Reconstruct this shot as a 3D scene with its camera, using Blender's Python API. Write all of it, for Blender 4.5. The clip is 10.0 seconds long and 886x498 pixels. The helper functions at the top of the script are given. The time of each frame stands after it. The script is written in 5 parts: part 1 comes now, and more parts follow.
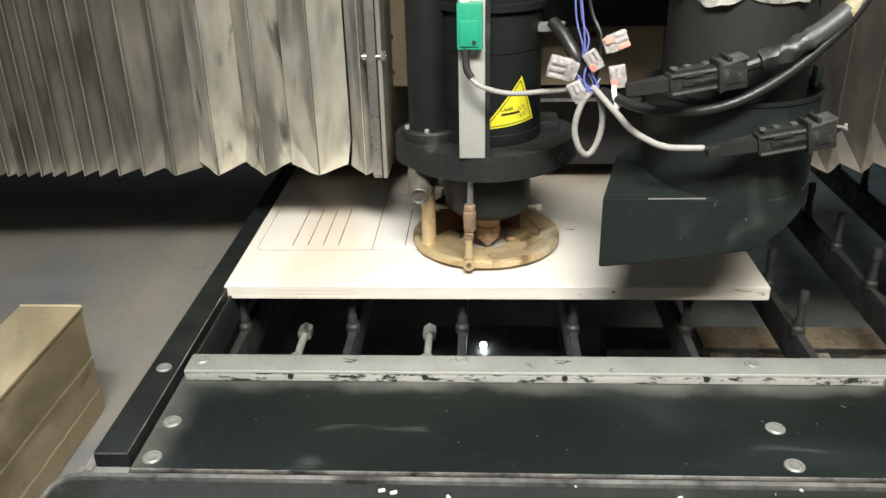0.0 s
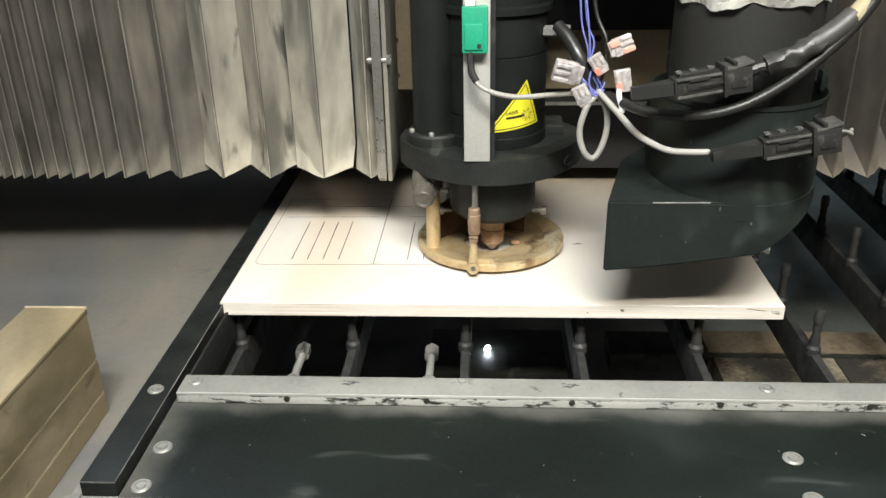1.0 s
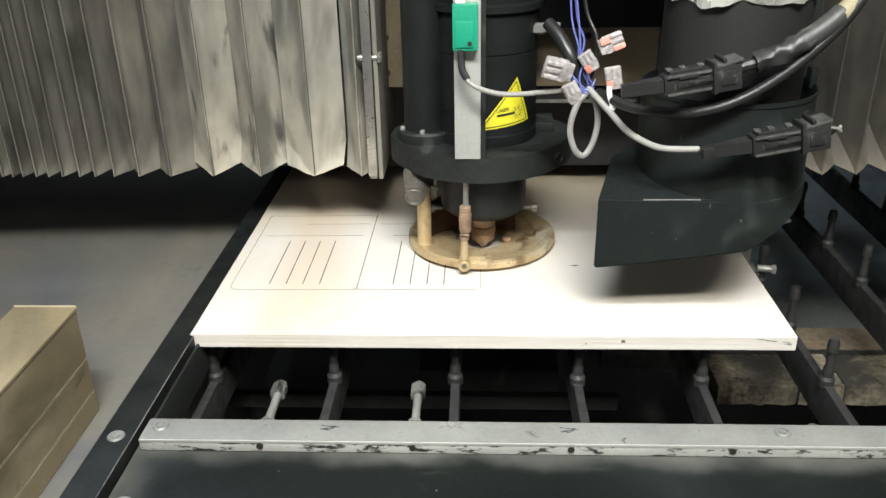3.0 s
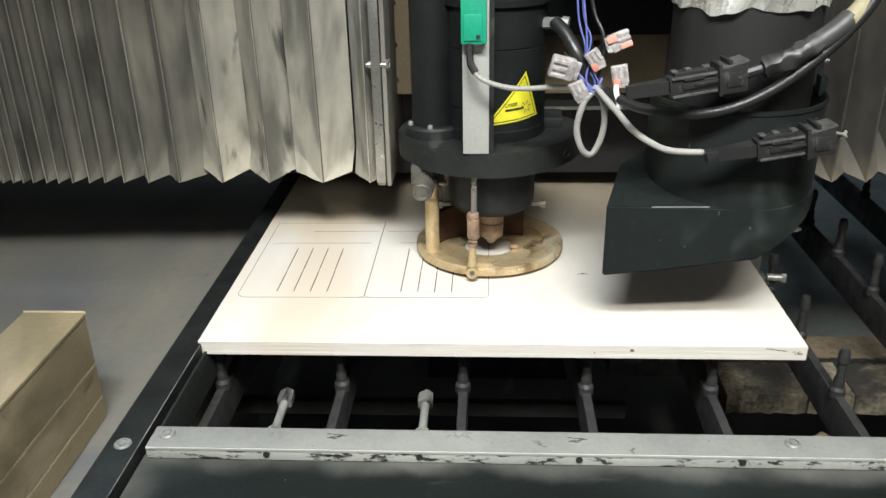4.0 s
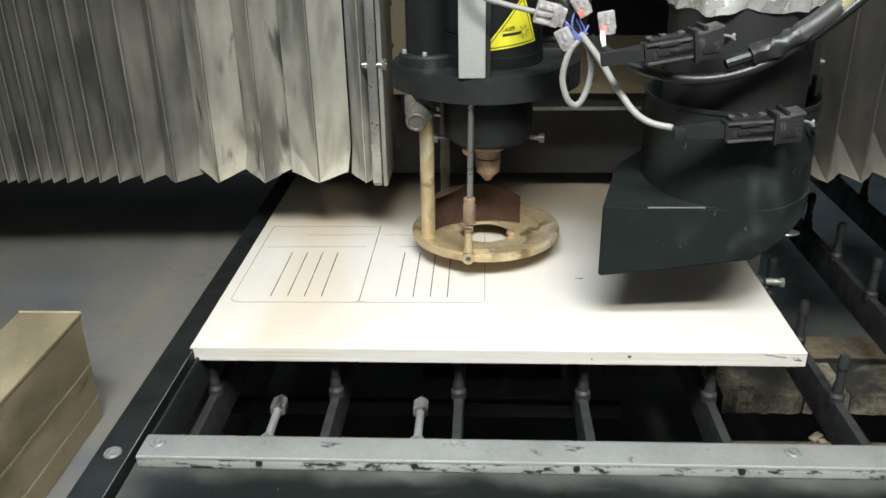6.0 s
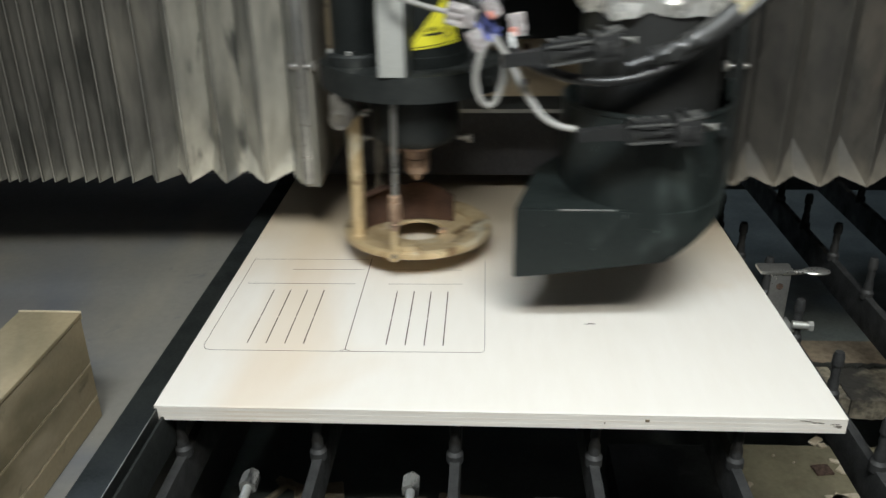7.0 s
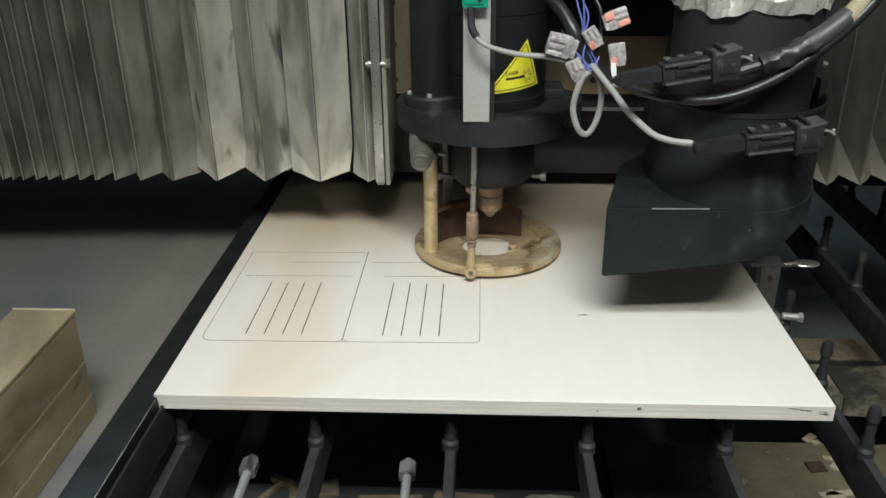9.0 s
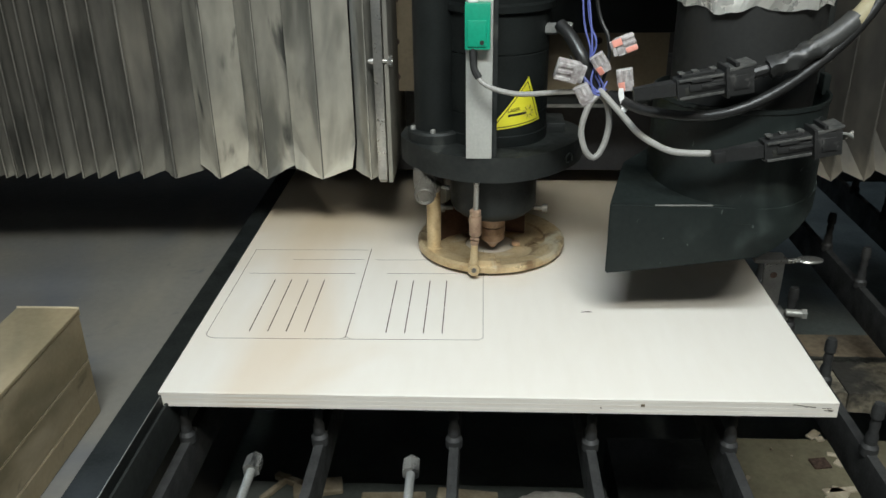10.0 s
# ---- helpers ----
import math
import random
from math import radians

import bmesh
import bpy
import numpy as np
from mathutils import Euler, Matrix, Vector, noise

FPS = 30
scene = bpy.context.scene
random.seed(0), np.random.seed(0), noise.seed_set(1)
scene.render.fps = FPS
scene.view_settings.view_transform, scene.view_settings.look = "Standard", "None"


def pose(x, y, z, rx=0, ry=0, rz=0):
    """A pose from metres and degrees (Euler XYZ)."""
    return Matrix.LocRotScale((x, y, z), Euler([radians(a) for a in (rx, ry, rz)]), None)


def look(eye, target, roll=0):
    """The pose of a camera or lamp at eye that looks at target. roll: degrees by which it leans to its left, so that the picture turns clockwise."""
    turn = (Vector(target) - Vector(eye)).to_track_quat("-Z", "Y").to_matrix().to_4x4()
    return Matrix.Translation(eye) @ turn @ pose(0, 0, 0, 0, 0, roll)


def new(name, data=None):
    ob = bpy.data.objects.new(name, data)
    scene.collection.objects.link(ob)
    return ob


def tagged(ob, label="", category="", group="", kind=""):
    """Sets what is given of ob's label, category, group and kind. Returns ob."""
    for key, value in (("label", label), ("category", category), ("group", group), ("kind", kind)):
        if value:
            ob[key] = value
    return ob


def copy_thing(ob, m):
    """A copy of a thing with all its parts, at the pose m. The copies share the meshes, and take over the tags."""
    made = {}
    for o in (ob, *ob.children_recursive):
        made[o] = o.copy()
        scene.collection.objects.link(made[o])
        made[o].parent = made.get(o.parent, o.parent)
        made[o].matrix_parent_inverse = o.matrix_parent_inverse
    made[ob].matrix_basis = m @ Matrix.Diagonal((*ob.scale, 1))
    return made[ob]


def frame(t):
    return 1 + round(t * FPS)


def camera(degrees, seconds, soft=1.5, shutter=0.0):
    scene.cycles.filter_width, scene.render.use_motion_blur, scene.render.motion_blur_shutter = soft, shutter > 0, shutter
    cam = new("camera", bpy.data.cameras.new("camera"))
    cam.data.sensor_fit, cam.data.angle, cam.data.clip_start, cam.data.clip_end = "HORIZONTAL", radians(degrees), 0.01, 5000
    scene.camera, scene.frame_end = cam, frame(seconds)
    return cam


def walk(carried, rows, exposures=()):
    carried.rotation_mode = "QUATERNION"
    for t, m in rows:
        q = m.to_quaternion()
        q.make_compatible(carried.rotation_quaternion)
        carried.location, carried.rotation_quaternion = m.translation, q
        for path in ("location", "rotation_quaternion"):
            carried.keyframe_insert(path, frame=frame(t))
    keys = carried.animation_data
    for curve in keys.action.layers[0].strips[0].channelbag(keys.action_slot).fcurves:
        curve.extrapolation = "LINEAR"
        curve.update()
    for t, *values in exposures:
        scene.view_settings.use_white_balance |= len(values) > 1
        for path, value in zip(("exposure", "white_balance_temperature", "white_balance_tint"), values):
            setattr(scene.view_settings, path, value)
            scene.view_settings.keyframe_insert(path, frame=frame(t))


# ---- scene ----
cam = camera(56.6, 10.0, soft=1.5, shutter=0.5)
Z0 = 0.85                      # height of the sheet's upper face
EYE = (0.0, 0.0, Z0 + 0.501)
# seconds, yaw, pitch, roll of the hand-held camera
CAMERA_TURNS = [
    (0, 3.11, -25.19, -1.30),
    (0.5, 3.29, -25.01, -1.37),
    (1, 3.44, -24.96, -1.22),
    (1.5, 2.93, -25.07, -0.86),
    (2, 2.59, -25.23, -0.96),
    (3.5, 2.96, -24.92, -1.30),
    (4, 3.36, -24.65, -1.21),
    (4.5, 3.25, -24.85, -1.16),
    (5, 2.54, -25.02, -0.86),
    (6.5, 3.31, -24.50, -1.05),
    (7, 3.10, -24.51, -0.72),
    (7.5, 2.34, -24.85, -0.34),
    (8, 2.62, -24.99, -0.53),
    (8.5, 2.55, -24.95, -0.58),
    (9, 2.72, -24.67, -0.56),
    (9.5, 3.30, -24.61, -0.98),
    (10, 2.96, -24.86, -0.80),
]
walk(cam, [(t, pose(*EYE, 0, 0, yaw) @ pose(0, 0, 0, 90 + pitch) @ pose(0, 0, 0, 0, 0, roll))
           for t, yaw, pitch, roll in CAMERA_TURNS],
     exposures=[(0.0, 0.44, 6350, 7.5), (2.0, 0.38, 6250, 7.5), (3.5, 0.25, 6050, 6.5), (5.0, 0.19, 6000, 6), (6.3, 0.05, 5850, 5), (6.8, -0.22, 5850, 5), (7.5, -0.42, 5900, 5), (8.5, -0.44, 5900, 3.5), (10.0, -0.44, 5830, 3)])

# ---- light ----
world = bpy.data.worlds.new("world")
scene.world = world
world.use_nodes = True
world.node_tree.nodes["Background"].inputs[0].default_value = (0.75, 0.85, 1.0, 1)
world.node_tree.nodes["Background"].inputs[1].default_value = 0.03


def area_lamp(name, eye, target, sx, sy, power, colour):
    data = bpy.data.lights.new(name, "AREA")
    data.shape, data.size, data.size_y, data.energy, data.color = "RECTANGLE", sx, sy, power, colour
    ob = new(name, data)
    ob.matrix_world = look(eye, target)
    return ob


LAMP = (0.0, 0.03, Z0 + 1.38)
tube_light = area_lamp("work_lamp_light", LAMP, (0.05, 0.78, Z0), 1.0, 0.09, 6.9, (0.985, 0.99, 0.97))
tube_light.data.spread = radians(76)
# warm fill added above and behind the camera to soften shadows; source unseen
area_lamp("added_fill_light", (0.3, -0.66, 2.80), (0.2, 0.95, Z0 + 0.1), 1.2, 0.25, 72, (1.0, 0.90, 0.77))
# bluish lamp added at the back left to light the dark deck; source unseen
area_lamp("added_fill_light", (-2.0, 2.6, 2.80), (-0.8, 1.9, Z0 - 0.1), 1.2, 0.3, 52, (0.78, 0.87, 1.0))

# ---- materials ----


def mat(name, dark, light, rough=0.5, metal=0.0, scale=30.0, fine=260.0, bump=0.08, contrast=1.0, stretch=(1, 1, 1),
        specular=0.5, rough_vary=0.15, vary=0.0):
    """Two colours mixed by noise at two scales, with relief and uneven gloss."""
    m = bpy.data.materials.new(name)
    m.use_nodes = True
    nt = m.node_tree
    nodes, link = nt.nodes, nt.links.new
    b = nodes["Principled BSDF"]
    co = nodes.new("ShaderNodeTexCoord")
    mp = nodes.new("ShaderNodeMapping")
    mp.inputs["Scale"].default_value = stretch
    link(co.outputs["Object"], mp.inputs["Vector"])
    big, small = nodes.new("ShaderNodeTexNoise"), nodes.new("ShaderNodeTexNoise")
    for n, s, d in ((big, scale, 5), (small, fine, 3)):
        n.inputs["Scale"].default_value, n.inputs["Detail"].default_value = s, d
        link(mp.outputs[0], n.inputs["Vector"])
    add = nodes.new("ShaderNodeMath")
    add.operation = "MULTIPLY_ADD"
    link(small.outputs[0], add.inputs[0])
    add.inputs[1].default_value = 0.35
    link(big.outputs[0], add.inputs[2])
    ramp = nodes.new("ShaderNodeMapRange")
    half = 0.22 / contrast
    ramp.inputs[1].default_value, ramp.inputs[2].default_value = 0.675 - half, 0.675 + half
    link(add.outputs[0], ramp.inputs[0])
    mix = nodes.new("ShaderNodeMix")
    mix.data_type = "RGBA"
    mix.inputs[6].default_value, mix.inputs[7].default_value = (*dark, 1), (*light, 1)
    link(ramp.outputs[0], mix.inputs[0])
    col = mix.outputs[2]
    if vary:
        info = nodes.new("ShaderNodeObjectInfo")
        mr = nodes.new("ShaderNodeMapRange")
        mr.inputs[3].default_value, mr.inputs[4].default_value = 1 - vary, 1 + vary
        link(info.outputs["Random"], mr.inputs[0])
        hsv = nodes.new("ShaderNodeHueSaturation")
        link(mr.outputs[0], hsv.inputs["Value"])
        link(col, hsv.inputs["Color"])
        col = hsv.outputs[0]
    link(col, b.inputs["Base Color"])
    rr = nodes.new("ShaderNodeMapRange")
    rr.inputs[3].default_value, rr.inputs[4].default_value = min(1, rough + rough_vary), max(0.03, rough - rough_vary)
    link(ramp.outputs[0], rr.inputs[0])
    link(rr.outputs[0], b.inputs["Roughness"])
    b.inputs["Metallic"].default_value = metal
    b.inputs["Specular IOR Level"].default_value = specular
    bp = nodes.new("ShaderNodeBump")
    bp.inputs["Strength"].default_value, bp.inputs["Distance"].default_value = bump, 0.002
    link(add.outputs[0], bp.inputs["Height"])
    link(bp.outputs[0], b.inputs["Normal"])
    return m


def glow(name, colour, strength):
    m = bpy.data.materials.new(name)
    m.use_nodes = True
    b = m.node_tree.nodes["Principled BSDF"]
    b.inputs["Emission Color"].default_value = (*colour, 1)
    b.inputs["Emission Strength"].default_value = strength
    return m


def add_dust(m, dust, y0, y1, x0, x1):
    """Pale dust that has settled in the corner along y0 and x0 and thins out towards y1 and x1, in object space."""
    nt = m.node_tree
    nodes, link = nt.nodes, nt.links.new
    b = nodes["Principled BSDF"]
    old = b.inputs["Base Color"].links[0].from_socket
    co, sp = nodes.new("ShaderNodeTexCoord"), nodes.new("ShaderNodeSeparateXYZ")
    wob, va = nodes.new("ShaderNodeTexNoise"), nodes.new("ShaderNodeVectorMath")
    wob.inputs["Scale"].default_value, wob.inputs["Detail"].default_value = 16, 6
    link(co.outputs["Object"], wob.inputs["Vector"])
    va.operation = "MULTIPLY_ADD"
    link(wob.outputs["Color"], va.inputs[0])
    va.inputs[1].default_value = (0.05, 0.05, 0)
    link(co.outputs["Object"], va.inputs[2])
    link(va.outputs[0], sp.inputs[0])
    bands = []
    for axis, a, c in (("Y", y0, y1), ("X", x0, x1)):
        mr = nodes.new("ShaderNodeMapRange")
        mr.interpolation_type = "SMOOTHSTEP"
        mr.inputs[1].default_value, mr.inputs[2].default_value = min(a, c), max(a, c)
        mr.inputs[3].default_value, mr.inputs[4].default_value = (1, 0) if a < c else (0, 1)
        link(sp.outputs[axis], mr.inputs[0])
        bands.append(mr.outputs[0])
    mx = nodes.new("ShaderNodeMath")
    mx.operation = "MAXIMUM"
    link(bands[0], mx.inputs[0])
    link(bands[1], mx.inputs[1])
    n = nodes.new("ShaderNodeTexNoise")
    n.inputs["Scale"].default_value, n.inputs["Detail"].default_value = 9, 8
    link(co.outputs["Object"], n.inputs["Vector"])
    mu = nodes.new("ShaderNodeMath")
    mu.operation = "MULTIPLY"
    link(mx.outputs[0], mu.inputs[0])
    link(n.outputs[0], mu.inputs[1])
    mix = nodes.new("ShaderNodeMix")
    mix.data_type = "RGBA"
    link(mu.outputs[0], mix.inputs[0])
    link(old, mix.inputs[6])
    mix.inputs[7].default_value = (*dust, 1)
    link(mix.outputs[2], b.inputs["Base Color"])


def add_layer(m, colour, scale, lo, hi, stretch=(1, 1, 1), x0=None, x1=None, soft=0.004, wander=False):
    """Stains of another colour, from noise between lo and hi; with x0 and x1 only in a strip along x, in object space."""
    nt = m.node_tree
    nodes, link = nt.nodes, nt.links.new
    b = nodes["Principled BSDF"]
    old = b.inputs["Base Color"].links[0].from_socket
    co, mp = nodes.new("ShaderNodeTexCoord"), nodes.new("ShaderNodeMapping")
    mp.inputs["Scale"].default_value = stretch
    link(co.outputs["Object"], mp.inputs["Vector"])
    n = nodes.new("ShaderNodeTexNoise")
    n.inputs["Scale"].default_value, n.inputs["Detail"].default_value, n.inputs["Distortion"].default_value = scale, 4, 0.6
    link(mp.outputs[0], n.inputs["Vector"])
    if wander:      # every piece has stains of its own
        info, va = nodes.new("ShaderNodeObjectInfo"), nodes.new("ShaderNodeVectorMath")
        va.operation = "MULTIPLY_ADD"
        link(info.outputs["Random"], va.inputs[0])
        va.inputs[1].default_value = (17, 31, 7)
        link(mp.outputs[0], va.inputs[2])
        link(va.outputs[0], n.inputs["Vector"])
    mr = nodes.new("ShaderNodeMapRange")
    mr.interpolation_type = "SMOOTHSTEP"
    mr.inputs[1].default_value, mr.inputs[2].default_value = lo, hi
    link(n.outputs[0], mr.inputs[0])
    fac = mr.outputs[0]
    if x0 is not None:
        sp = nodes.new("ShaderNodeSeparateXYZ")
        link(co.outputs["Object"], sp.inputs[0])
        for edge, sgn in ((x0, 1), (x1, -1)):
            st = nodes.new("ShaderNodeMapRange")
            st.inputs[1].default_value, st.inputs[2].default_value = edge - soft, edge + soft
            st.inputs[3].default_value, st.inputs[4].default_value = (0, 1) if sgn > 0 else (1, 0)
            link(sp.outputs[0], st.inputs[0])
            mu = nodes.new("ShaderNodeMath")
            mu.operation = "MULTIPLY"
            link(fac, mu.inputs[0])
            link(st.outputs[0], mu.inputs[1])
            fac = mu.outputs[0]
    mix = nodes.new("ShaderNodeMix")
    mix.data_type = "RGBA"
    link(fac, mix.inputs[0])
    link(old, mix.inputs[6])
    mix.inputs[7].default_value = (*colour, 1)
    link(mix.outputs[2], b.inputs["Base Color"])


def add_rear_brown(m, brown, y0, y1):
    """Brown tone in broad patches on the rear of the sheet, from y0 on and full at y1, in object space."""
    nt = m.node_tree
    nodes, link = nt.nodes, nt.links.new
    b = nodes["Principled BSDF"]
    old = b.inputs["Base Color"].links[0].from_socket
    co, sp = nodes.new("ShaderNodeTexCoord"), nodes.new("ShaderNodeSeparateXYZ")
    link(co.outputs["Object"], sp.inputs[0])
    n = nodes.new("ShaderNodeTexNoise")
    n.inputs["Scale"].default_value, n.inputs["Detail"].default_value = 5, 4
    link(co.outputs["Object"], n.inputs["Vector"])
    ad = nodes.new("ShaderNodeMath")
    ad.operation = "MULTIPLY_ADD"
    link(n.outputs[0], ad.inputs[0])
    ad.inputs[1].default_value = 0.30
    link(sp.outputs["Y"], ad.inputs[2])
    mr = nodes.new("ShaderNodeMapRange")
    mr.interpolation_type = "SMOOTHSTEP"
    mr.inputs[1].default_value, mr.inputs[2].default_value = y0 + 0.15, y1 + 0.15
    mr.inputs[3].default_value, mr.inputs[4].default_value = 0.0, 0.62
    link(ad.outputs[0], mr.inputs[0])
    mix = nodes.new("ShaderNodeMix")
    mix.data_type = "RGBA"
    link(mr.outputs[0], mix.inputs[0])
    link(old, mix.inputs[6])
    mix.inputs[7].default_value = (*brown, 1)
    link(mix.outputs[2], b.inputs["Base Color"])


def add_foot_pale(m, dust, z0, z1):
    """Pale patches for powder and for the stronger light at the foot, full at z0 and gone at z1, in object space."""
    nt = m.node_tree
    nodes, link = nt.nodes, nt.links.new
    b = nodes["Principled BSDF"]
    old = b.inputs["Base Color"].links[0].from_socket
    co, sp = nodes.new("ShaderNodeTexCoord"), nodes.new("ShaderNodeSeparateXYZ")
    link(co.outputs["Object"], sp.inputs[0])
    n = nodes.new("ShaderNodeTexNoise")
    n.inputs["Scale"].default_value, n.inputs["Detail"].default_value, n.inputs["Distortion"].default_value = 14, 5, 0.8
    link(co.outputs["Object"], n.inputs["Vector"])
    ad = nodes.new("ShaderNodeMath")
    ad.operation = "MULTIPLY_ADD"
    link(n.outputs[0], ad.inputs[0])
    ad.inputs[1].default_value = 0.22
    link(sp.outputs["Z"], ad.inputs[2])
    mr = nodes.new("ShaderNodeMapRange")
    mr.interpolation_type = "SMOOTHSTEP"
    mr.inputs[1].default_value, mr.inputs[2].default_value = z0 + 0.10, z1 + 0.10
    mr.inputs[3].default_value, mr.inputs[4].default_value = 0.72, 0.0
    link(ad.outputs[0], mr.inputs[0])
    mix = nodes.new("ShaderNodeMix")
    mix.data_type = "RGBA"
    link(mr.outputs[0], mix.inputs[0])
    link(old, mix.inputs[6])
    mix.inputs[7].default_value = (*dust, 1)
    link(mix.outputs[2], b.inputs["Base Color"])


def worn_paint(name, paint, under, amount=0.5, rough=0.45, stretch=(1, 1, 1), scale=25):
    """Paint or bare metal with chipped patches of another colour."""
    m = mat(name, [c * 0.8 for c in paint], [min(1, c * 1.15) for c in paint], rough, 0.0, 12, 200, 0.06)
    nt = m.node_tree
    nodes, link = nt.nodes, nt.links.new
    b = nodes["Principled BSDF"]
    old = b.inputs["Base Color"].links[0].from_socket
    co = nodes.new("ShaderNodeTexCoord")
    mp = nodes.new("ShaderNodeMapping")
    mp.inputs["Scale"].default_value = stretch
    link(co.outputs["Object"], mp.inputs["Vector"])
    n = nodes.new("ShaderNodeTexNoise")
    n.inputs["Scale"].default_value, n.inputs["Detail"].default_value, n.inputs["Roughness"].default_value = scale, 8, 0.7
    link(mp.outputs[0], n.inputs["Vector"])
    mr = nodes.new("ShaderNodeMapRange")
    mr.inputs[1].default_value, mr.inputs[2].default_value = amount, amount + 0.04
    link(n.outputs[0], mr.inputs[0])
    mix = nodes.new("ShaderNodeMix")
    mix.data_type = "RGBA"
    link(mr.outputs[0], mix.inputs[0])
    link(old, mix.inputs[6])
    mix.inputs[7].default_value = (*under, 1)
    link(mix.outputs[2], b.inputs["Base Color"])
    return m


M_PLY = mat("birch_plywood", (0.615, 0.570, 0.502), (0.69, 0.658, 0.605), 0.55, 0, 4, 70, 0.04, 0.6, (1, 0.22, 1))
add_layer(M_PLY, (0.60, 0.51, 0.40), 3.0, 0.30, 0.80, (1, 0.4, 1), -0.292, -0.205, 0.02)
add_layer(M_PLY, (0.59, 0.50, 0.385), 4.0, 0.54, 0.80, (1, 0.6, 1))
add_rear_brown(M_PLY, (0.43, 0.32, 0.17), 0.22, 0.52)
M_PLY_EDGE = mat("plywood_edge", (0.62, 0.565, 0.49), (0.73, 0.69, 0.62), 0.7, 0, 12, 200, 0.15, 1.2, (1, 1, 14))
M_KERF = mat("burnt_kerf", (0.02, 0.012, 0.008), (0.07, 0.04, 0.025), 0.9, 0, 200, 900)
M_BLACK = mat("black_anodised", (0.006, 0.0072, 0.0068), (0.016, 0.018, 0.017), 0.45, 0, 18, 300, 0.05, specular=0.22)
M_BLACK_DUSTY = mat("dusty_black_metal", (0.008, 0.0095, 0.009), (0.024, 0.026, 0.024), 0.55, 0, 9, 160, 0.08, specular=0.35)
add_layer(M_BLACK_DUSTY, (0.045, 0.047, 0.042), 22, 0.58, 0.74)
M_PLATE = mat("dusty_black_plate", (0.004, 0.0055, 0.005), (0.010, 0.0125, 0.011), 0.46, 0, 6, 240, 0.05, 0.9, specular=0.13)
add_layer(M_PLATE, (0.017, 0.021, 0.020), 7, 0.50, 0.76, (0.5, 1, 1))
add_layer(M_PLATE, (0.035, 0.04, 0.038), 70, 0.69, 0.77)
add_layer(M_PLATE, (0.06, 0.065, 0.06), 9, 0.60, 0.85, (1, 3.5, 1))
add_dust(M_PLATE, (0.15, 0.148, 0.132), -0.155, -0.186, -0.415, -0.372)
M_STEEL_BAR = worn_paint("worn_steel_bar", (0.20, 0.20, 0.185), (0.05, 0.045, 0.04), 0.66, 0.42, (1, 1, 3), 60)
M_STEEL_FACE = worn_paint("chipped_steel_face", (0.40, 0.40, 0.37), (0.03, 0.03, 0.028), 0.525, 0.4, (0.30, 1, 0.9), 190)
M_CAST = mat("dark_cast_metal", (0.07, 0.065, 0.055), (0.17, 0.155, 0.13), 0.45, 0.4, 30, 300, 0.15)
M_STEEL = mat("brushed_steel", (0.33, 0.32, 0.30), (0.58, 0.57, 0.53), 0.35, 0.9, 30, 400, 0.05)
M_DULL_STEEL = mat("dull_grey_steel", (0.20, 0.20, 0.19), (0.36, 0.36, 0.33), 0.5, 0.5, 30, 400, 0.08)
M_ALU = mat("grey_aluminium_strip", (0.42, 0.42, 0.39), (0.56, 0.56, 0.52), 0.45, 0.35, 10, 300, 0.04)
M_BRASS = mat("worn_brass", (0.40, 0.285, 0.145), (0.66, 0.53, 0.315), 0.40, 0.5, 25, 300, 0.08, 0.9)
add_layer(M_BRASS, (0.23, 0.15, 0.075), 26, 0.53, 0.70)
add_layer(M_BRASS, (0.66, 0.60, 0.44), 18, 0.58, 0.74)
M_COPPER = mat("sooty_copper_nozzle", (0.19, 0.12, 0.078), (0.40, 0.28, 0.19), 0.45, 0.4, 40, 300, 0.08)
M_RUST = mat("brown_leather_skirt", (0.026, 0.012, 0.006), (0.075, 0.034, 0.017), 0.85, 0, 25, 300, 0.2)
M_SLAT = mat("sooty_slat", (0.011, 0.0112, 0.011), (0.040, 0.0395, 0.038), 0.6, 0.1, 35, 300, 0.3)
M_TRAY = mat("dusty_brown_tray", (0.06, 0.046, 0.03), (0.20, 0.155, 0.10), 0.85, 0, 7, 120, 0.4)
M_PIT = mat("dusty_pit_steel", (0.065, 0.075, 0.070), (0.11, 0.122, 0.114), 0.8, 0, 8, 160, 0.2)
M_DARK = mat("dark_grimy_steel", (0.042, 0.045, 0.049), (0.072, 0.075, 0.080), 0.7, 0, 10, 200, 0.1)
M_BEAM = mat("blue_black_beam_paint", (0.024, 0.023, 0.024), (0.040, 0.039, 0.040), 0.6, 0, 6, 160, 0.1)
M_BED = mat("grey_painted_bed", (0.112, 0.108, 0.095), (0.18, 0.169, 0.144), 0.5, 0, 2.2, 120, 0.04, 0.6)
M_BOX = mat("tan_painted_guard", (0.20, 0.158, 0.09), (0.29, 0.235, 0.14), 0.55, 0, 6, 180, 0.08, 0.8)
add_layer(M_BOX, (0.125, 0.105, 0.058), 8, 0.48, 0.74, (1, 0.6, 1))
add_layer(M_BOX, (0.36, 0.30, 0.20), 10, 0.52, 0.80, (1, 0.5, 1.4))
add_layer(M_BOX, (0.09, 0.073, 0.04), 26, 0.60, 0.80)
M_BOX_WORN = mat("pale_worn_edge", (0.30, 0.255, 0.17), (0.48, 0.42, 0.30), 0.5, 0, 30, 200, 0.1)
add_layer(M_BED, (0.082, 0.089, 0.104), 2.6, 0.46, 0.76)
add_layer(M_BED, (0.235, 0.21, 0.158), 2.0, 0.50, 0.80, (1.6, 0.7, 1))
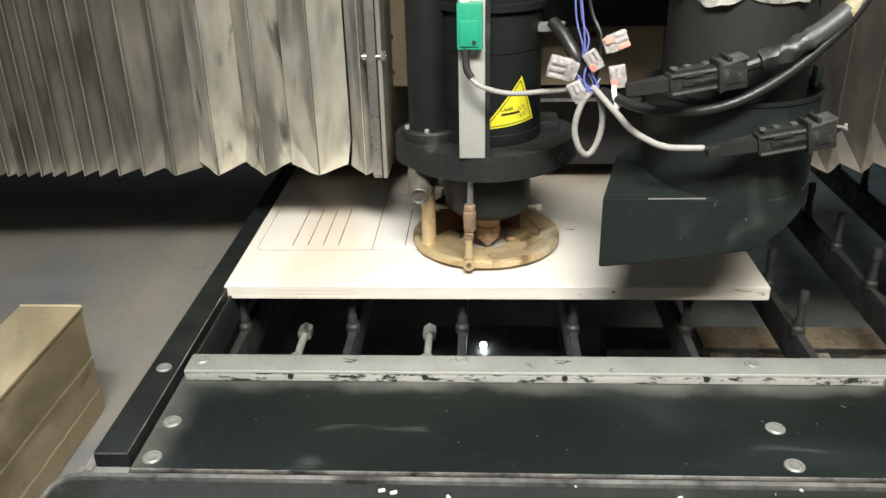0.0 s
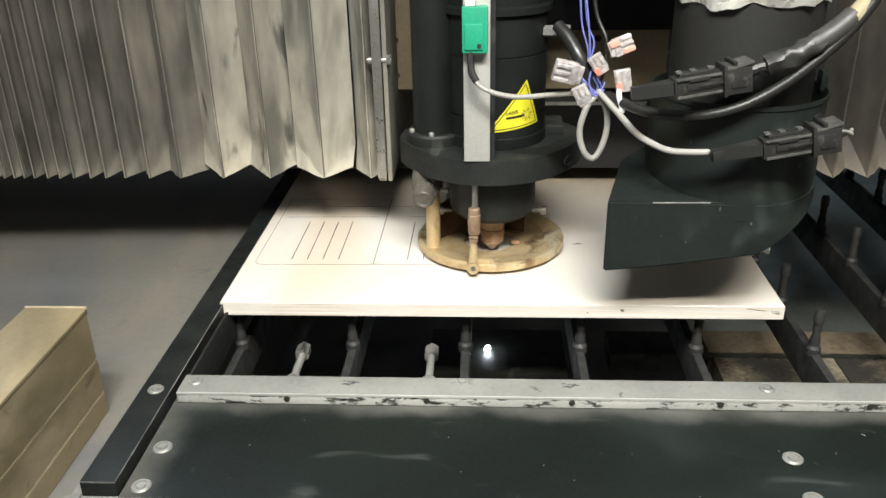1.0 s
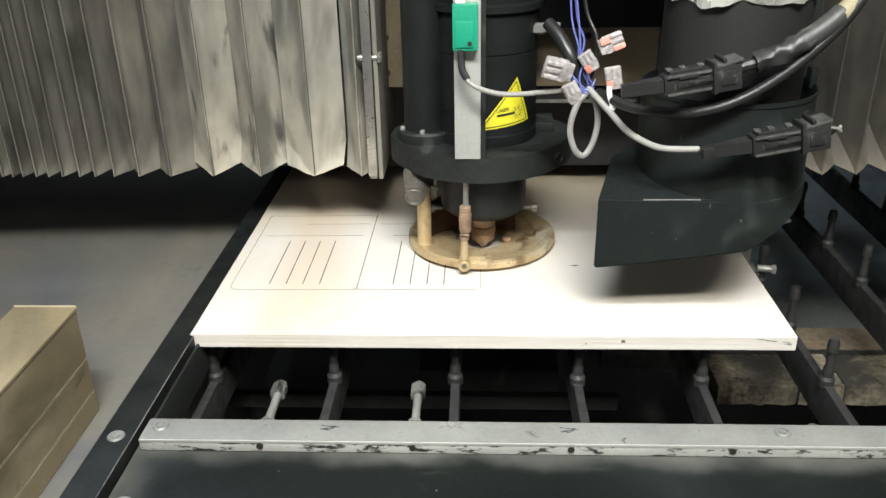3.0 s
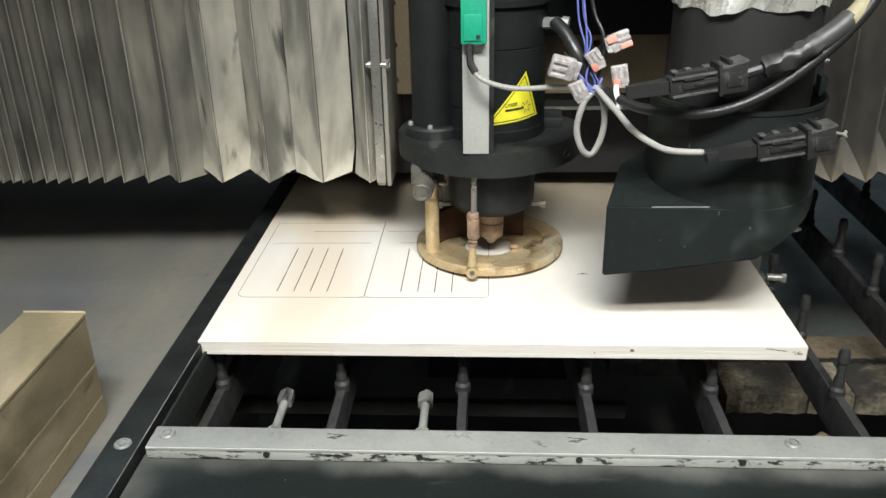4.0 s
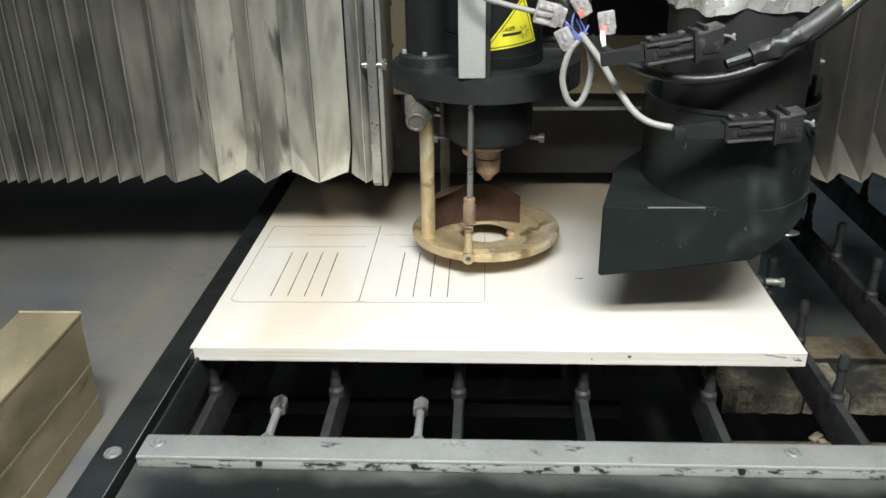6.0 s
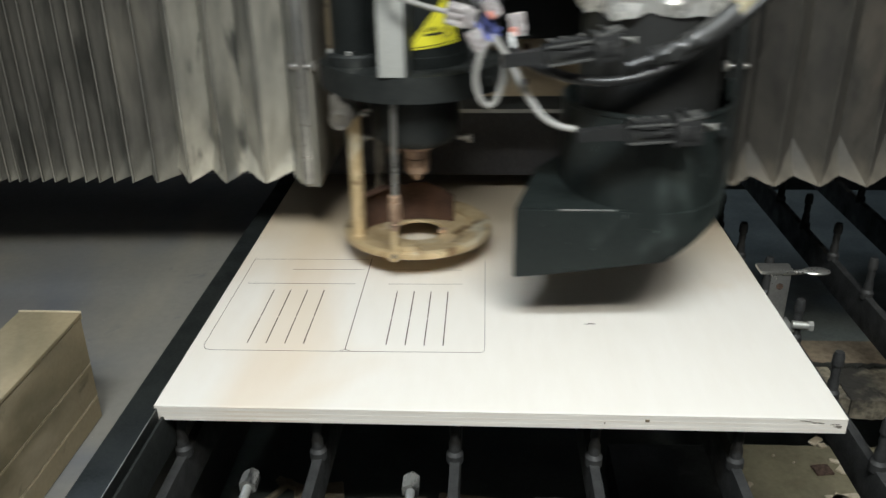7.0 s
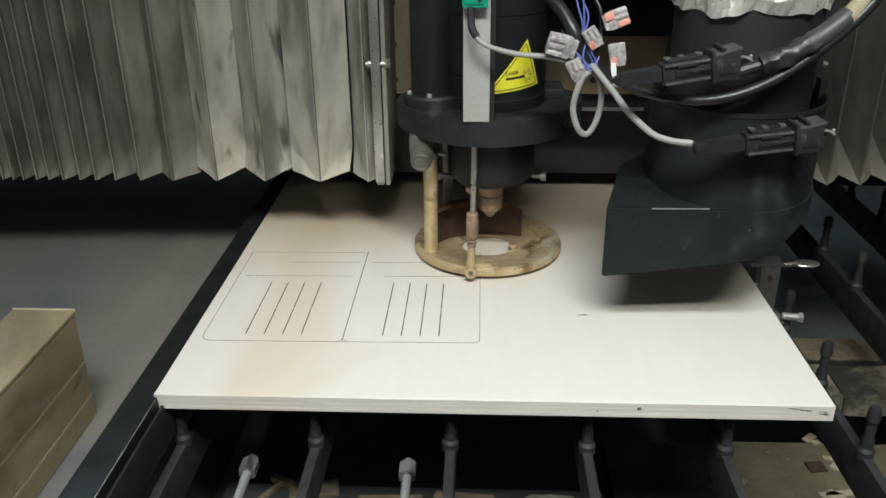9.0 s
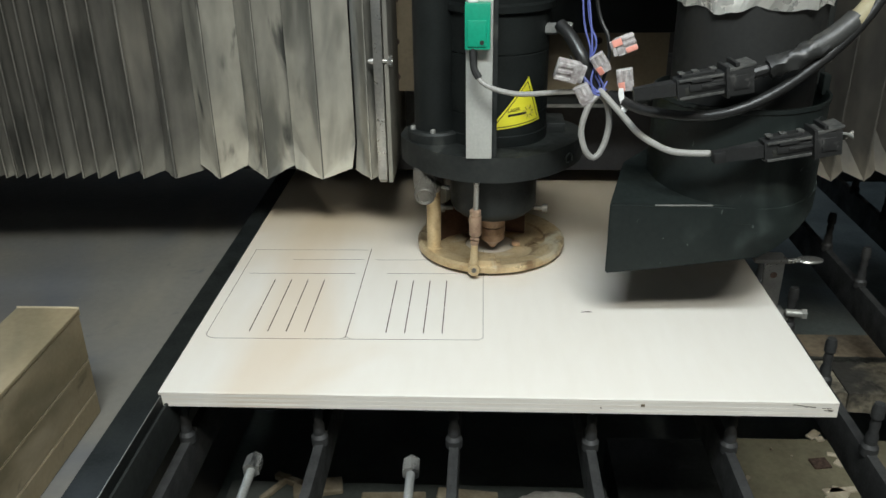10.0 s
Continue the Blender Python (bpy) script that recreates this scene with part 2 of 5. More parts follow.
add_layer(M_BED, (0.082, 0.083, 0.083), 26, 0.64, 0.84)
add_layer(M_BED, (0.26, 0.25, 0.225), 150, 0.72, 0.79)
M_BEIGE = mat("beige_painted_plate", (0.19, 0.15, 0.095), (0.29, 0.235, 0.155), 0.5, 0, 8, 200, 0.05)
# one cloth in two tones: darker far folds, paler near ones, for light falloff
M_BELLOWS = mat("dusty_bellows_cloth", (0.055, 0.053, 0.047), (0.195, 0.183, 0.155), 0.75, 0, 7, 60, 0.25, 0.9, (1, 1, 0.45), vary=0.12)
M_BELLOWS_LIT = mat("lit_near_bellows_cloth", (0.13, 0.125, 0.108), (0.345, 0.327, 0.272), 0.75, 0, 7, 60, 0.25, 0.9, (1, 1, 0.45), vary=0.1)
# foot of the cloth painted paler, partly powder, partly light from the sheet
add_foot_pale(M_BELLOWS_LIT, (0.47, 0.43, 0.34), 0.10, 0.28)
add_foot_pale(M_BELLOWS, (0.25, 0.235, 0.19), 0.08, 0.20)
add_layer(M_BELLOWS_LIT, (0.105, 0.102, 0.086), 10, 0.48, 0.70, (1.3, 1.3, 0.45), wander=True)
add_layer(M_BELLOWS_LIT, (0.045, 0.045, 0.039), 17, 0.555, 0.71, (1.2, 1.2, 0.5), wander=True)
add_layer(M_BELLOWS, (0.062, 0.060, 0.051), 11, 0.47, 0.70, (1.3, 1.3, 0.45), wander=True)
add_layer(M_BELLOWS, (0.27, 0.25, 0.205), 6, 0.54, 0.80, (1.2, 1.2, 0.30), wander=True)
for m in (M_BELLOWS, M_BELLOWS_LIT):      # dark line beside each front fold
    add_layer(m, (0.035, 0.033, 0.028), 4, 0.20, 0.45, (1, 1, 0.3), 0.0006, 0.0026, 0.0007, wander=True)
M_BELLOWS_R = mat("brown_bellows_cloth", (0.028, 0.026, 0.022), (0.085, 0.077, 0.063), 0.75, 0, 9, 60, 0.25, 0.9, (1, 1, 0.6), vary=0.1)
add_layer(M_BELLOWS_R, (0.018, 0.0165, 0.014), 12, 0.52, 0.70, (1.2, 1.2, 0.5), wander=True)
add_layer(M_BELLOWS_R, (0.10, 0.085, 0.066), 9, 0.55, 0.74, (1.2, 1.2, 0.4), wander=True)
add_foot_pale(M_BELLOWS_R, (0.17, 0.148, 0.112), 0.075, 0.17)
M_GREEN = mat("green_plastic", (0.012, 0.23, 0.13), (0.03, 0.34, 0.20), 0.4, 0, 12, 300, 0.02)
M_YELLOW = mat("yellow_sticker", (0.66, 0.60, 0.02), (0.78, 0.72, 0.05), 0.4, 0, 15, 200, 0.02)
M_INK = mat("black_ink", (0.015, 0.015, 0.012), (0.03, 0.03, 0.025), 0.5)
M_GREY_CABLE = mat("grey_cable_sheath", (0.20, 0.195, 0.178), (0.33, 0.315, 0.29), 0.45, 0, 30, 300, 0.05)
M_BLACK_CABLE = mat("black_cable_sheath", (0.006, 0.006, 0.006), (0.019, 0.0185, 0.0175), 0.42, 0, 30, 300, 0.05)
M_TAPE = mat("shiny_black_tape", (0.008, 0.008, 0.008), (0.03, 0.03, 0.028), 0.42, 0, 40, 200, 0.5)
M_BLUE = mat("blue_wire", (0.09, 0.11, 0.34), (0.17, 0.19, 0.46), 0.4)
M_CLEAR = mat("clear_plastic_clip", (0.50, 0.45, 0.44), (0.86, 0.82, 0.80), 0.12, 0, 110, 300, 0.3, 1.5)
M_CLEAR.node_tree.nodes["Principled BSDF"].inputs["Transmission Weight"].default_value = 0.5
M_RED = mat("orange_red_lever", (0.55, 0.20, 0.15), (0.68, 0.32, 0.25), 0.4, 0, 60, 300, 0.2)
M_DUCT = mat("black_rubber_duct", (0.007, 0.0072, 0.0066), (0.018, 0.0178, 0.016), 0.6, 0, 12, 160, 0.1)
M_WHITE = mat("white_nylon", (0.68, 0.68, 0.66), (0.82, 0.82, 0.80), 0.4)
M_CONN = mat("black_nylon_connector", (0.009, 0.0092, 0.0088), (0.026, 0.0255, 0.0245), 0.45, 0, 25, 250, 0.1)
add_layer(M_CONN, (0.075, 0.073, 0.068), 60, 0.60, 0.74)
M_CONN_EDGE = mat("dusty_connector_rib", (0.03, 0.03, 0.028), (0.10, 0.098, 0.09), 0.5, 0, 60, 250, 0.1)
M_HOOD = mat("dusty_dark_green_hood", (0.006, 0.0085, 0.0078), (0.017, 0.0215, 0.0195), 0.45, 0, 7, 160, 0.05, 0.9, specular=0.4)
add_layer(M_HOOD, (0.050, 0.060, 0.055), 11, 0.53, 0.76, (1, 1, 0.7))
add_layer(M_HOOD, (0.010, 0.012, 0.011), 8, 0.54, 0.68)
add_layer(M_HOOD, (0.085, 0.095, 0.088), 120, 0.70, 0.76)
M_SLEEVE = mat("dark_grey_sleeve", (0.022, 0.022, 0.021), (0.055, 0.054, 0.050), 0.5, 0, 20, 200, 0.1)
M_HOSE = mat("tan_conduit", (0.27, 0.235, 0.14), (0.38, 0.33, 0.21), 0.6, 0, 20, 300, 0.1)
M_FOIL = mat("crumpled_foil", (0.72, 0.70, 0.65), (0.92, 0.90, 0.85), 0.30, 0.45, 30, 120, 0.6)
M_SOOT_TAN = mat("soot_stained_tan", (0.02, 0.017, 0.012), (0.22, 0.19, 0.135), 0.85, 0, 13, 150, 0.4, 1.5)
add_layer(M_SOOT_TAN, (0.018, 0.016, 0.012), 9, 0.50, 0.66, (1, 1, 1), wander=True)
M_OLIVE = mat("olive_brown_board", (0.105, 0.092, 0.056), (0.19, 0.168, 0.105), 0.8, 0, 9, 150, 0.2)
M_SCRAP = mat("dull_plywood_scrap", (0.22, 0.185, 0.125), (0.40, 0.35, 0.26), 0.8, 0, 30, 200, 0.2)
M_LIP = mat("scraped_lip", (0.02, 0.021, 0.02), (0.20, 0.20, 0.19), 0.5, 0.1, 14, 90, 0.3, 1.3, (1, 1, 1))
M_FLANGE = mat("scuffed_grey_flange", (0.11, 0.11, 0.107), (0.24, 0.238, 0.225), 0.55, 0.1, 16, 160, 0.1)
M_EDGE_WEAR = mat("worn_black_edge", (0.02, 0.02, 0.02), (0.34, 0.34, 0.32), 0.4, 0.3, 22, 160, 0.1, 1.3)
M_WHITE_DUST = mat("pale_dust", (0.45, 0.43, 0.40), (0.65, 0.63, 0.60), 0.9, 0, 80, 400, 0.3)
# unseen walls and ceiling, kept pale so that they throw fill light back
M_WALL = mat("grey_wall", (0.55, 0.54, 0.52), (0.66, 0.65, 0.62), 0.8, 0, 2, 40, 0.05)
M_FLOOR = mat("concrete_floor", (0.16, 0.16, 0.15), (0.26, 0.255, 0.24), 0.75, 0, 2, 60, 0.1)
M_WHITE_ENAMEL = mat("white_enamel", (0.7, 0.7, 0.68), (0.82, 0.82, 0.80), 0.4)
M_SPARK = glow("laser_spark_glow", (0.9, 0.95, 1.0), 60)

# ---- mesh helpers ----


def finish(name, bm, material, smooth=True):
    me = bpy.data.meshes.new(name)
    bmesh.ops.recalc_face_normals(bm, faces=bm.faces)
    bm.to_mesh(me)
    bm.free()
    for m in material if isinstance(material, (list, tuple)) else (material,):
        me.materials.append(m)
    if smooth:
        me.shade_smooth()
        me.set_sharp_from_angle(angle=radians(32))
    return me


def thing(name, label, category, at=(0, 0, 0), group="", kind=""):
    e = new(name)
    e.location = at
    e.empty_display_size = 0.05
    return tagged(e, label, category, group, kind)


def part(name, bm, material, parent, label="", smooth=True):
    ob = new(name, finish(name, bm, material, smooth))
    ob.parent = parent
    return tagged(ob, label)


def solo(name, bm, material, label, category, group="", kind="", at=(0, 0, 0), smooth=True):
    ob = new(name, finish(name, bm, material, smooth))
    ob.location = at
    return tagged(ob, label, category, group, kind)


def box(bm, x0, x1, y0, y1, z0, z1, bevel=0.0, turn=None, segments=2):
    r = bmesh.ops.create_cube(bm, size=1)
    vs = r["verts"]
    bmesh.ops.scale(bm, vec=(abs(x1 - x0), abs(y1 - y0), abs(z1 - z0)), verts=vs)
    if bevel:
        es = list({e for v in vs for e in v.link_edges})
        r = bmesh.ops.bevel(bm, geom=es, offset=bevel, segments=segments, affect="EDGES", profile=0.6)
        vs = list({v for f in r["faces"] for v in f.verts} | {v for v in vs if v.is_valid})
    m = Matrix.Translation(((x0 + x1) / 2, (y0 + y1) / 2, (z0 + z1) / 2))
    bmesh.ops.transform(bm, matrix=m @ turn if turn else m, verts=vs)
    return bm


def rod(bm, a, b, r0, r1=None, seg=20, caps=True):
    a, b = Vector(a), Vector(b)
    d = b - a
    m = Matrix.Translation((a + b) / 2) @ d.to_track_quat("Z", "Y").to_matrix().to_4x4()
    bmesh.ops.create_cone(bm, cap_ends=caps, segments=seg, radius1=r0, radius2=r0 if r1 is None else r1, depth=d.length, matrix=m)
    return bm


def lathe(bm, profile, cx=0.0, cy=0.0, seg=48, closed=False, a0=0.0, a1=360.0):
    """Turns a profile of (radius, z) round the upright axis at cx, cy."""
    full = abs(a1 - a0) >= 360
    n = seg if full else seg + 1
    rings = []
    for i in range(n):
        a = radians(a0 + (a1 - a0) * i / seg)
        rings.append([bm.verts.new((cx + r * math.cos(a), cy + r * math.sin(a), z)) for r, z in profile])
    m = len(profile)
    for i in range(seg):
        p, q = rings[i], rings[(i + 1) % n]
        for j in range(m if closed else m - 1):
            k = (j + 1) % m
            vs = []
            for v in (p[j], q[j], q[k], p[k]):
                if v not in vs:
                    vs.append(v)
            bm.faces.new(vs)
    if closed and not full:
        bm.faces.new(rings[0])
        bm.faces.new(list(reversed(rings[-1])))
    bmesh.ops.remove_doubles(bm, verts=bm.verts, dist=1e-6)
    return bm


def prism(bm, outline, z0, z1):
    """An upright prism on a plan outline; z0 and z1 may be functions of x, y."""
    lo = [bm.verts.new((x, y, z0(x, y) if callable(z0) else z0)) for x, y in outline]
    hi = [bm.verts.new((x, y, z1(x, y) if callable(z1) else z1)) for x, y in outline]
    n = len(outline)
    bm.faces.new(list(reversed(lo)))
    bm.faces.new(hi)
    for i in range(n):
        bm.faces.new((lo[i], lo[(i + 1) % n], hi[(i + 1) % n], hi[i]))
    return bm


def smooth_line(points, n):
    """n + 1 points along a Catmull-Rom curve through the given ones, evenly spaced."""
    ps = [Vector(p) for p in points]
    ps = [2 * ps[0] - ps[1]] + ps + [2 * ps[-1] - ps[-2]]
    dense = []
    for i in range(1, len(ps) - 2):
        a, b, c, d = ps[i - 1:i + 3]
        for k in range(12):
            t = k / 12
            dense.append(0.5 * (2 * b + (c - a) * t + (2 * a - 5 * b + 4 * c - d) * t * t + (3 * b - a - 3 * c + d) * t ** 3))
    dense.append(ps[-2])
    run = [0.0]
    for a, b in zip(dense, dense[1:]):
        run.append(run[-1] + (b - a).length)
    out, j = [], 0
    for i in range(n + 1):
        s = run[-1] * i / n
        while j < len(run) - 2 and run[j + 1] < s:
            j += 1
        f = (s - run[j]) / max(1e-9, run[j + 1] - run[j])
        out.append(dense[j].lerp(dense[j + 1], min(1, f)))
    return out


def tube(bm, points, r, n=24, seg=10):
    """A round cable through the points."""
    line = smooth_line(points, n)
    rings, up = [], Vector((0.13, 0.31, 0.94))
    for i, c in enumerate(line):
        d = (line[min(i + 1, n)] - line[max(i - 1, 0)]).normalized()
        s = d.cross(up).normalized()
        up = s.cross(d).normalized()
        rings.append([bm.verts.new(c + r * (math.cos(a) * s + math.sin(a) * up)) for a in [2 * math.pi * k / seg for k in range(seg)]])
    for p, q in zip(rings, rings[1:]):
        for k in range(seg):
            bm.faces.new((p[k], p[(k + 1) % seg], q[(k + 1) % seg], q[k]))
    bm.faces.new(list(reversed(rings[0])))
    bm.faces.new(rings[-1])
    return bm


def B():
    return bmesh.new()


def steps(rows, t):
    """Straight interpolation in rows of (seconds, value)."""
    for (t0, v0), (t1, v1) in zip(rows, rows[1:]):
        if t <= t1:
            return v0 + (v1 - v0) * max(0.0, t - t0) / (t1 - t0)
    return rows[-1][1]


# ---- how the machine moves: seconds, metres ----
TABLE_Y = [(0, 0.9385), (1, 0.9005), (2, 0.8605), (2.6, 0.8360), (3.0, 0.8200), (3.15, 0.8175), (5.8, 0.8160), (6.0, 0.8040), (6.1, 0.7900),
           (6.3, 0.7500), (6.4, 0.7150), (6.5, 0.6900), (6.6, 0.6880), (7.5, 0.6880), (7.7, 0.6960), (7.9, 0.7040), (10, 0.7045)]
CARRIAGE_X = [(0, -0.0095), (6.0, -0.0095), (6.1, -0.017), (6.2, -0.05), (6.3, -0.096), (6.4, -0.145), (6.5, -0.184), (6.6, -0.188), (6.8, -0.186),
              (6.9, -0.158), (7.0, -0.108), (7.1, -0.045), (7.2, -0.010), (7.3, -0.004), (7.6, -0.004), (8.0, 0), (10, 0)]
HEAD_Z = [(0, 0), (3.6, 0), (3.75, 0.003), (4, 0.016), (4.5, 0.038), (5, 0.060), (5.2, 0.070), (5.6, 0.092), (6.0, 0.111), (6.2, 0.114),
          (7.6, 0.114), (7.8, 0.113), (8, 0.108), (8.5, 0.084), (9, 0.057), (9.5, 0.030), (10, 0.006)]
FOOT_Z = [(0, 0), (5.4, 0), (5.8, 0.012), (6.1, 0.026), (7.8, 0.027), (8.0, 0.025), (8.5, 0.006), (8.7, 0), (10, 0)]
MOVE_TIMES = sorted({t for rows in (CARRIAGE_X, HEAD_Z, FOOT_Z) for t, v in rows})
MOVERS = []     # (thing, rows) keyed in motions()


def rides(ob, base, lift=0.0, foot=0.0, sway=0.0, tilt=0.0):
    """ob goes with the carriage, and by a share of the head's or the foot's lift."""
    rows = []
    for t in MOVE_TIMES:
        h = steps(HEAD_Z, t)
        rows.append((t, pose(base[0] + steps(CARRIAGE_X, t) + sway * h, base[1], base[2] + lift * h + foot * steps(FOOT_Z, t), 0, tilt * h)))
    MOVERS.append((ob, rows))
    return ob


def maker(parent, base):
    """Adds parts given in machine coordinates (z from the sheet's upper face) under a thing that stands at base."""
    def add(name, bm, material, label="", under=None, smooth=True):
        bmesh.ops.translate(bm, vec=[-c for c in base], verts=bm.verts)
        return part(name, bm, material, under or parent, label, smooth)
    return add


def up(base):
    return (base[0], base[1], base[2] + Z0)


# ---- setting ----
def setting():
    def slab(name, x0, x1, y0, y1, z0, z1, material, label):
        solo(name, box(B(), x0, x1, y0, y1, z0, z1), material, label, "structure", kind="structure")
    slab("floor", -3.2, 3.2, -2.6, 4.2, -0.1, 0.0, M_FLOOR, "grey concrete workshop floor")
    slab("ceiling", -3.2, 3.2, -2.6, 4.2, 2.95, 3.05, M_WALL, "unseen pale grey ceiling that throws light back")
    slab("wall_north", -3.2, 3.2, 4.2, 4.3, 0, 2.95, M_WALL, "unseen pale grey wall behind the machine")
    slab("wall_south", -3.2, 3.2, -2.7, -2.6, 0, 2.95, M_WALL, "grey workshop wall")
    slab("wall_west", -3.3, -3.2, -2.6, 4.2, 0, 2.95, M_WALL, "grey workshop wall")
    slab("wall_east", 3.2, 3.3, -2.6, 4.2, 0, 2.95, M_WALL, "grey workshop wall")


setting()


def work_lamp():
    e = thing("ceiling_lamp", "white enamelled tube lamp hanging over the machine", "lamp", (LAMP[0], LAMP[1], LAMP[2] + 0.03), "tube lamps")
    part("shade", box(B(), -0.55, 0.55, -0.08, 0.08, 0.02, 0.06, 0.008), M_WHITE_ENAMEL, e)
    part("hanger", rod(B(), (0, 0, 0.05), (0, 0, 0.692), 0.008), M_DULL_STEEL, e)
    # housings for the two added lamps, out of view
    f = thing("ceiling_lamp", "added unseen tube lamp under the ceiling", "lamp", (0.3, -0.66, 2.83), "tube lamps")
    part("shade", box(B(), -0.65, 0.65, -0.18, 0.18, 0.0, 0.05, 0.008), M_WHITE_ENAMEL, f)
    part("hanger", rod(B(), (0, 0, 0.04), (0, 0, 0.12), 0.01), M_DULL_STEEL, f)
    copy_thing(f, pose(-2.0, 2.6, 2.83))


work_lamp()


def machine_bed():
    base = (0, 1.3, -0.85)
    e = thing("machine_bed", "long grey painted steel machine bed with dusty deck", "machine bed", up(base))
    P = maker(e, base)
    P("deck", box(B(), -2.0, -0.386, 0.0, 3.2, -0.11, -0.0623, 0.003), M_BED, "grey painted deck with dull stains")
    P("side_panel", box(B(), -2.0, -0.40, 0.02, 3.18, -0.85, -0.112), M_BED)
    P("deck", box(B(), 1.16, 2.2, 0.0, 3.2, -0.11, -0.07, 0.003), M_DARK)
    P("side_panel", box(B(), 1.19, 2.2, 0.02, 3.18, -0.85, -0.112), M_DARK)
    P("pit_floor", box(B(), -0.398, 1.188, 0.02, 3.18, -0.85, -0.36), M_PIT, "dusty grey pit floor")
    # brown ledge under the table, in scorched blocks with a ragged front
    rnd = random.Random(2)
    # ledge ends at y 1.165, so its shape carries the gantry's shadow edge
    P("ledge", box(B(), 0.34, 1.18, 1.094, 1.165, -0.22, -0.185, 0.002), M_TRAY, "dusty brown ledge")
    # left end takes a black colour in place of shade from sheet and hood
    P("ledge", box(B(), 0.19, 0.338, 1.094, 1.165, -0.22, -0.187, 0.002), M_SLAT, "soot-black end of the ledge")
    x = 0.345
    while x < 1.12:
        w = rnd.uniform(0.06, 0.12)
        front = [(x + (w - 0.003) * i / 16, 1.004 + 0.006 * noise.noise(Vector((x * 30 + i * 0.6, 0, 0))) + 0.003 * noise.noise(Vector((x * 30 + i * 1.7, 3, 0)))) for i in range(17)]
        P("ledge_block", prism(B(), front + [(x + w - 0.003, 1.0905), (x, 1.0905)], -0.22, -0.1858 - rnd.uniform(0, 0.0025)), M_SOOT_TAN, "sooty tan block with ragged edge")
        x += w
    n = 120
    bm = B()
    near = [(0.20 + 0.98 * i / n, 1.088 + 0.007 * noise.noise(Vector((i * 0.9, 7, 0)))) for i in range(n + 1)]
    far = [(x, 1.0965 + 0.006 * noise.noise(Vector((x * 90, 1, 0)))) for x, y in reversed(near)]
    prism(bm, near + far, -0.190, -0.1835)
    P("slag_line", bm, M_INK, "ragged crust of burnt slag")
    P("ledge_strip", box(B(), -0.395, 0.197, 0.972, 0.986, -0.21, -0.187, 0.002), M_BLACK_DUSTY)
    P("beam_stop", box(B(), -0.09, 0.12, 1.04, 1.17, -0.25, -0.189, 0.002), M_BLACK_DUSTY)
    # boards on the pit floor, with scraps
    # boards stop at y 1.045 in place of the shadow that the ledge casts
    P("floor_board", box(B(), 0.352, 0.548, 0.30, 1.045, -0.36, -0.300, 0.002), M_OLIVE, "olive-brown dusty board")
    P("floor_board", box(B(), 0.195, 0.342, 0.30, 1.045, -0.36, -0.304, 0.002), M_BLACK_DUSTY)
    P("floor_board", box(B(), 0.560, 0.80, 0.30, 1.045, -0.36, -0.300, 0.002), M_OLIVE)
    for x, y, w, d, a, m in ((0.500, 1.048, 0.024, 0.012, 0.7, M_SCRAP), (0.512, 1.038, 0.012, 0.010, 0.2, M_SCRAP), (0.515, 1.002, 0.020, 0.007, -0.3, M_SCRAP),
                             (0.485, 0.975, 0.026, 0.022, 0.15, M_KERF), (0.518, 0.982, 0.022, 0.014, 0.8, M_SCRAP), (0.480, 0.925, 0.07, 0.010, 0.15, M_SCRAP),
                             (0.480, 0.905, 0.034, 0.024, 0.9, M_SCRAP), (0.380, 1.03, 0.005, 0.004, 0.2, M_SCRAP), (0.435, 1.015, 0.004, 0.004, 0.2, M_SCRAP),
                             (0.375, 0.945, 0.014, 0.007, 0.8, M_SCRAP), (0.46, 1.0, 0.004, 0.003, 0.3, M_SCRAP)):
        P("scrap", box(B(), x, x + w, y, y + d, -0.300, -0.296, 0.001, Matrix.Rotation(a, 4, "Z"), 1), m, "plywood scrap")
    # heap of offcuts and dust low in the pit
    P("pit_block", box(B(), -0.36, 0.18, 0.62, 0.93, -0.359, -0.303, 0.004), M_PIT)
    for x, y, w, d, a in ((-0.300, 0.912, 0.085, 0.012, -0.45), (-0.320, 0.905, 0.06, 0.008, 1.0), (-0.265, 0.896, 0.07, 0.03, 0.2), (-0.06, 0.888, 0.085, 0.022, -0.1),
                          (-0.165, 0.882, 0.09, 0.02, 0.05)):
        P("scrap", box(B(), x, x + w, y, y + d, -0.303, -0.293, 0.002, Matrix.Rotation(a, 4, "Z"), 1), M_SCRAP, "dull plywood offcut")
    bm = B()
    bmesh.ops.create_icosphere(bm, subdivisions=3, radius=1)
    for v in bm.verts:
        v.co = Vector((0.105 + 0.062 * v.co.x, 0.885 + 0.03 * v.co.y, -0.305 + 0.018 * v.co.z)) + 0.004 * noise.noise_vector(v.co * 6)
    P("dust_mound", bm, M_WHITE_DUST, "pale mound of dust")


machine_bed()


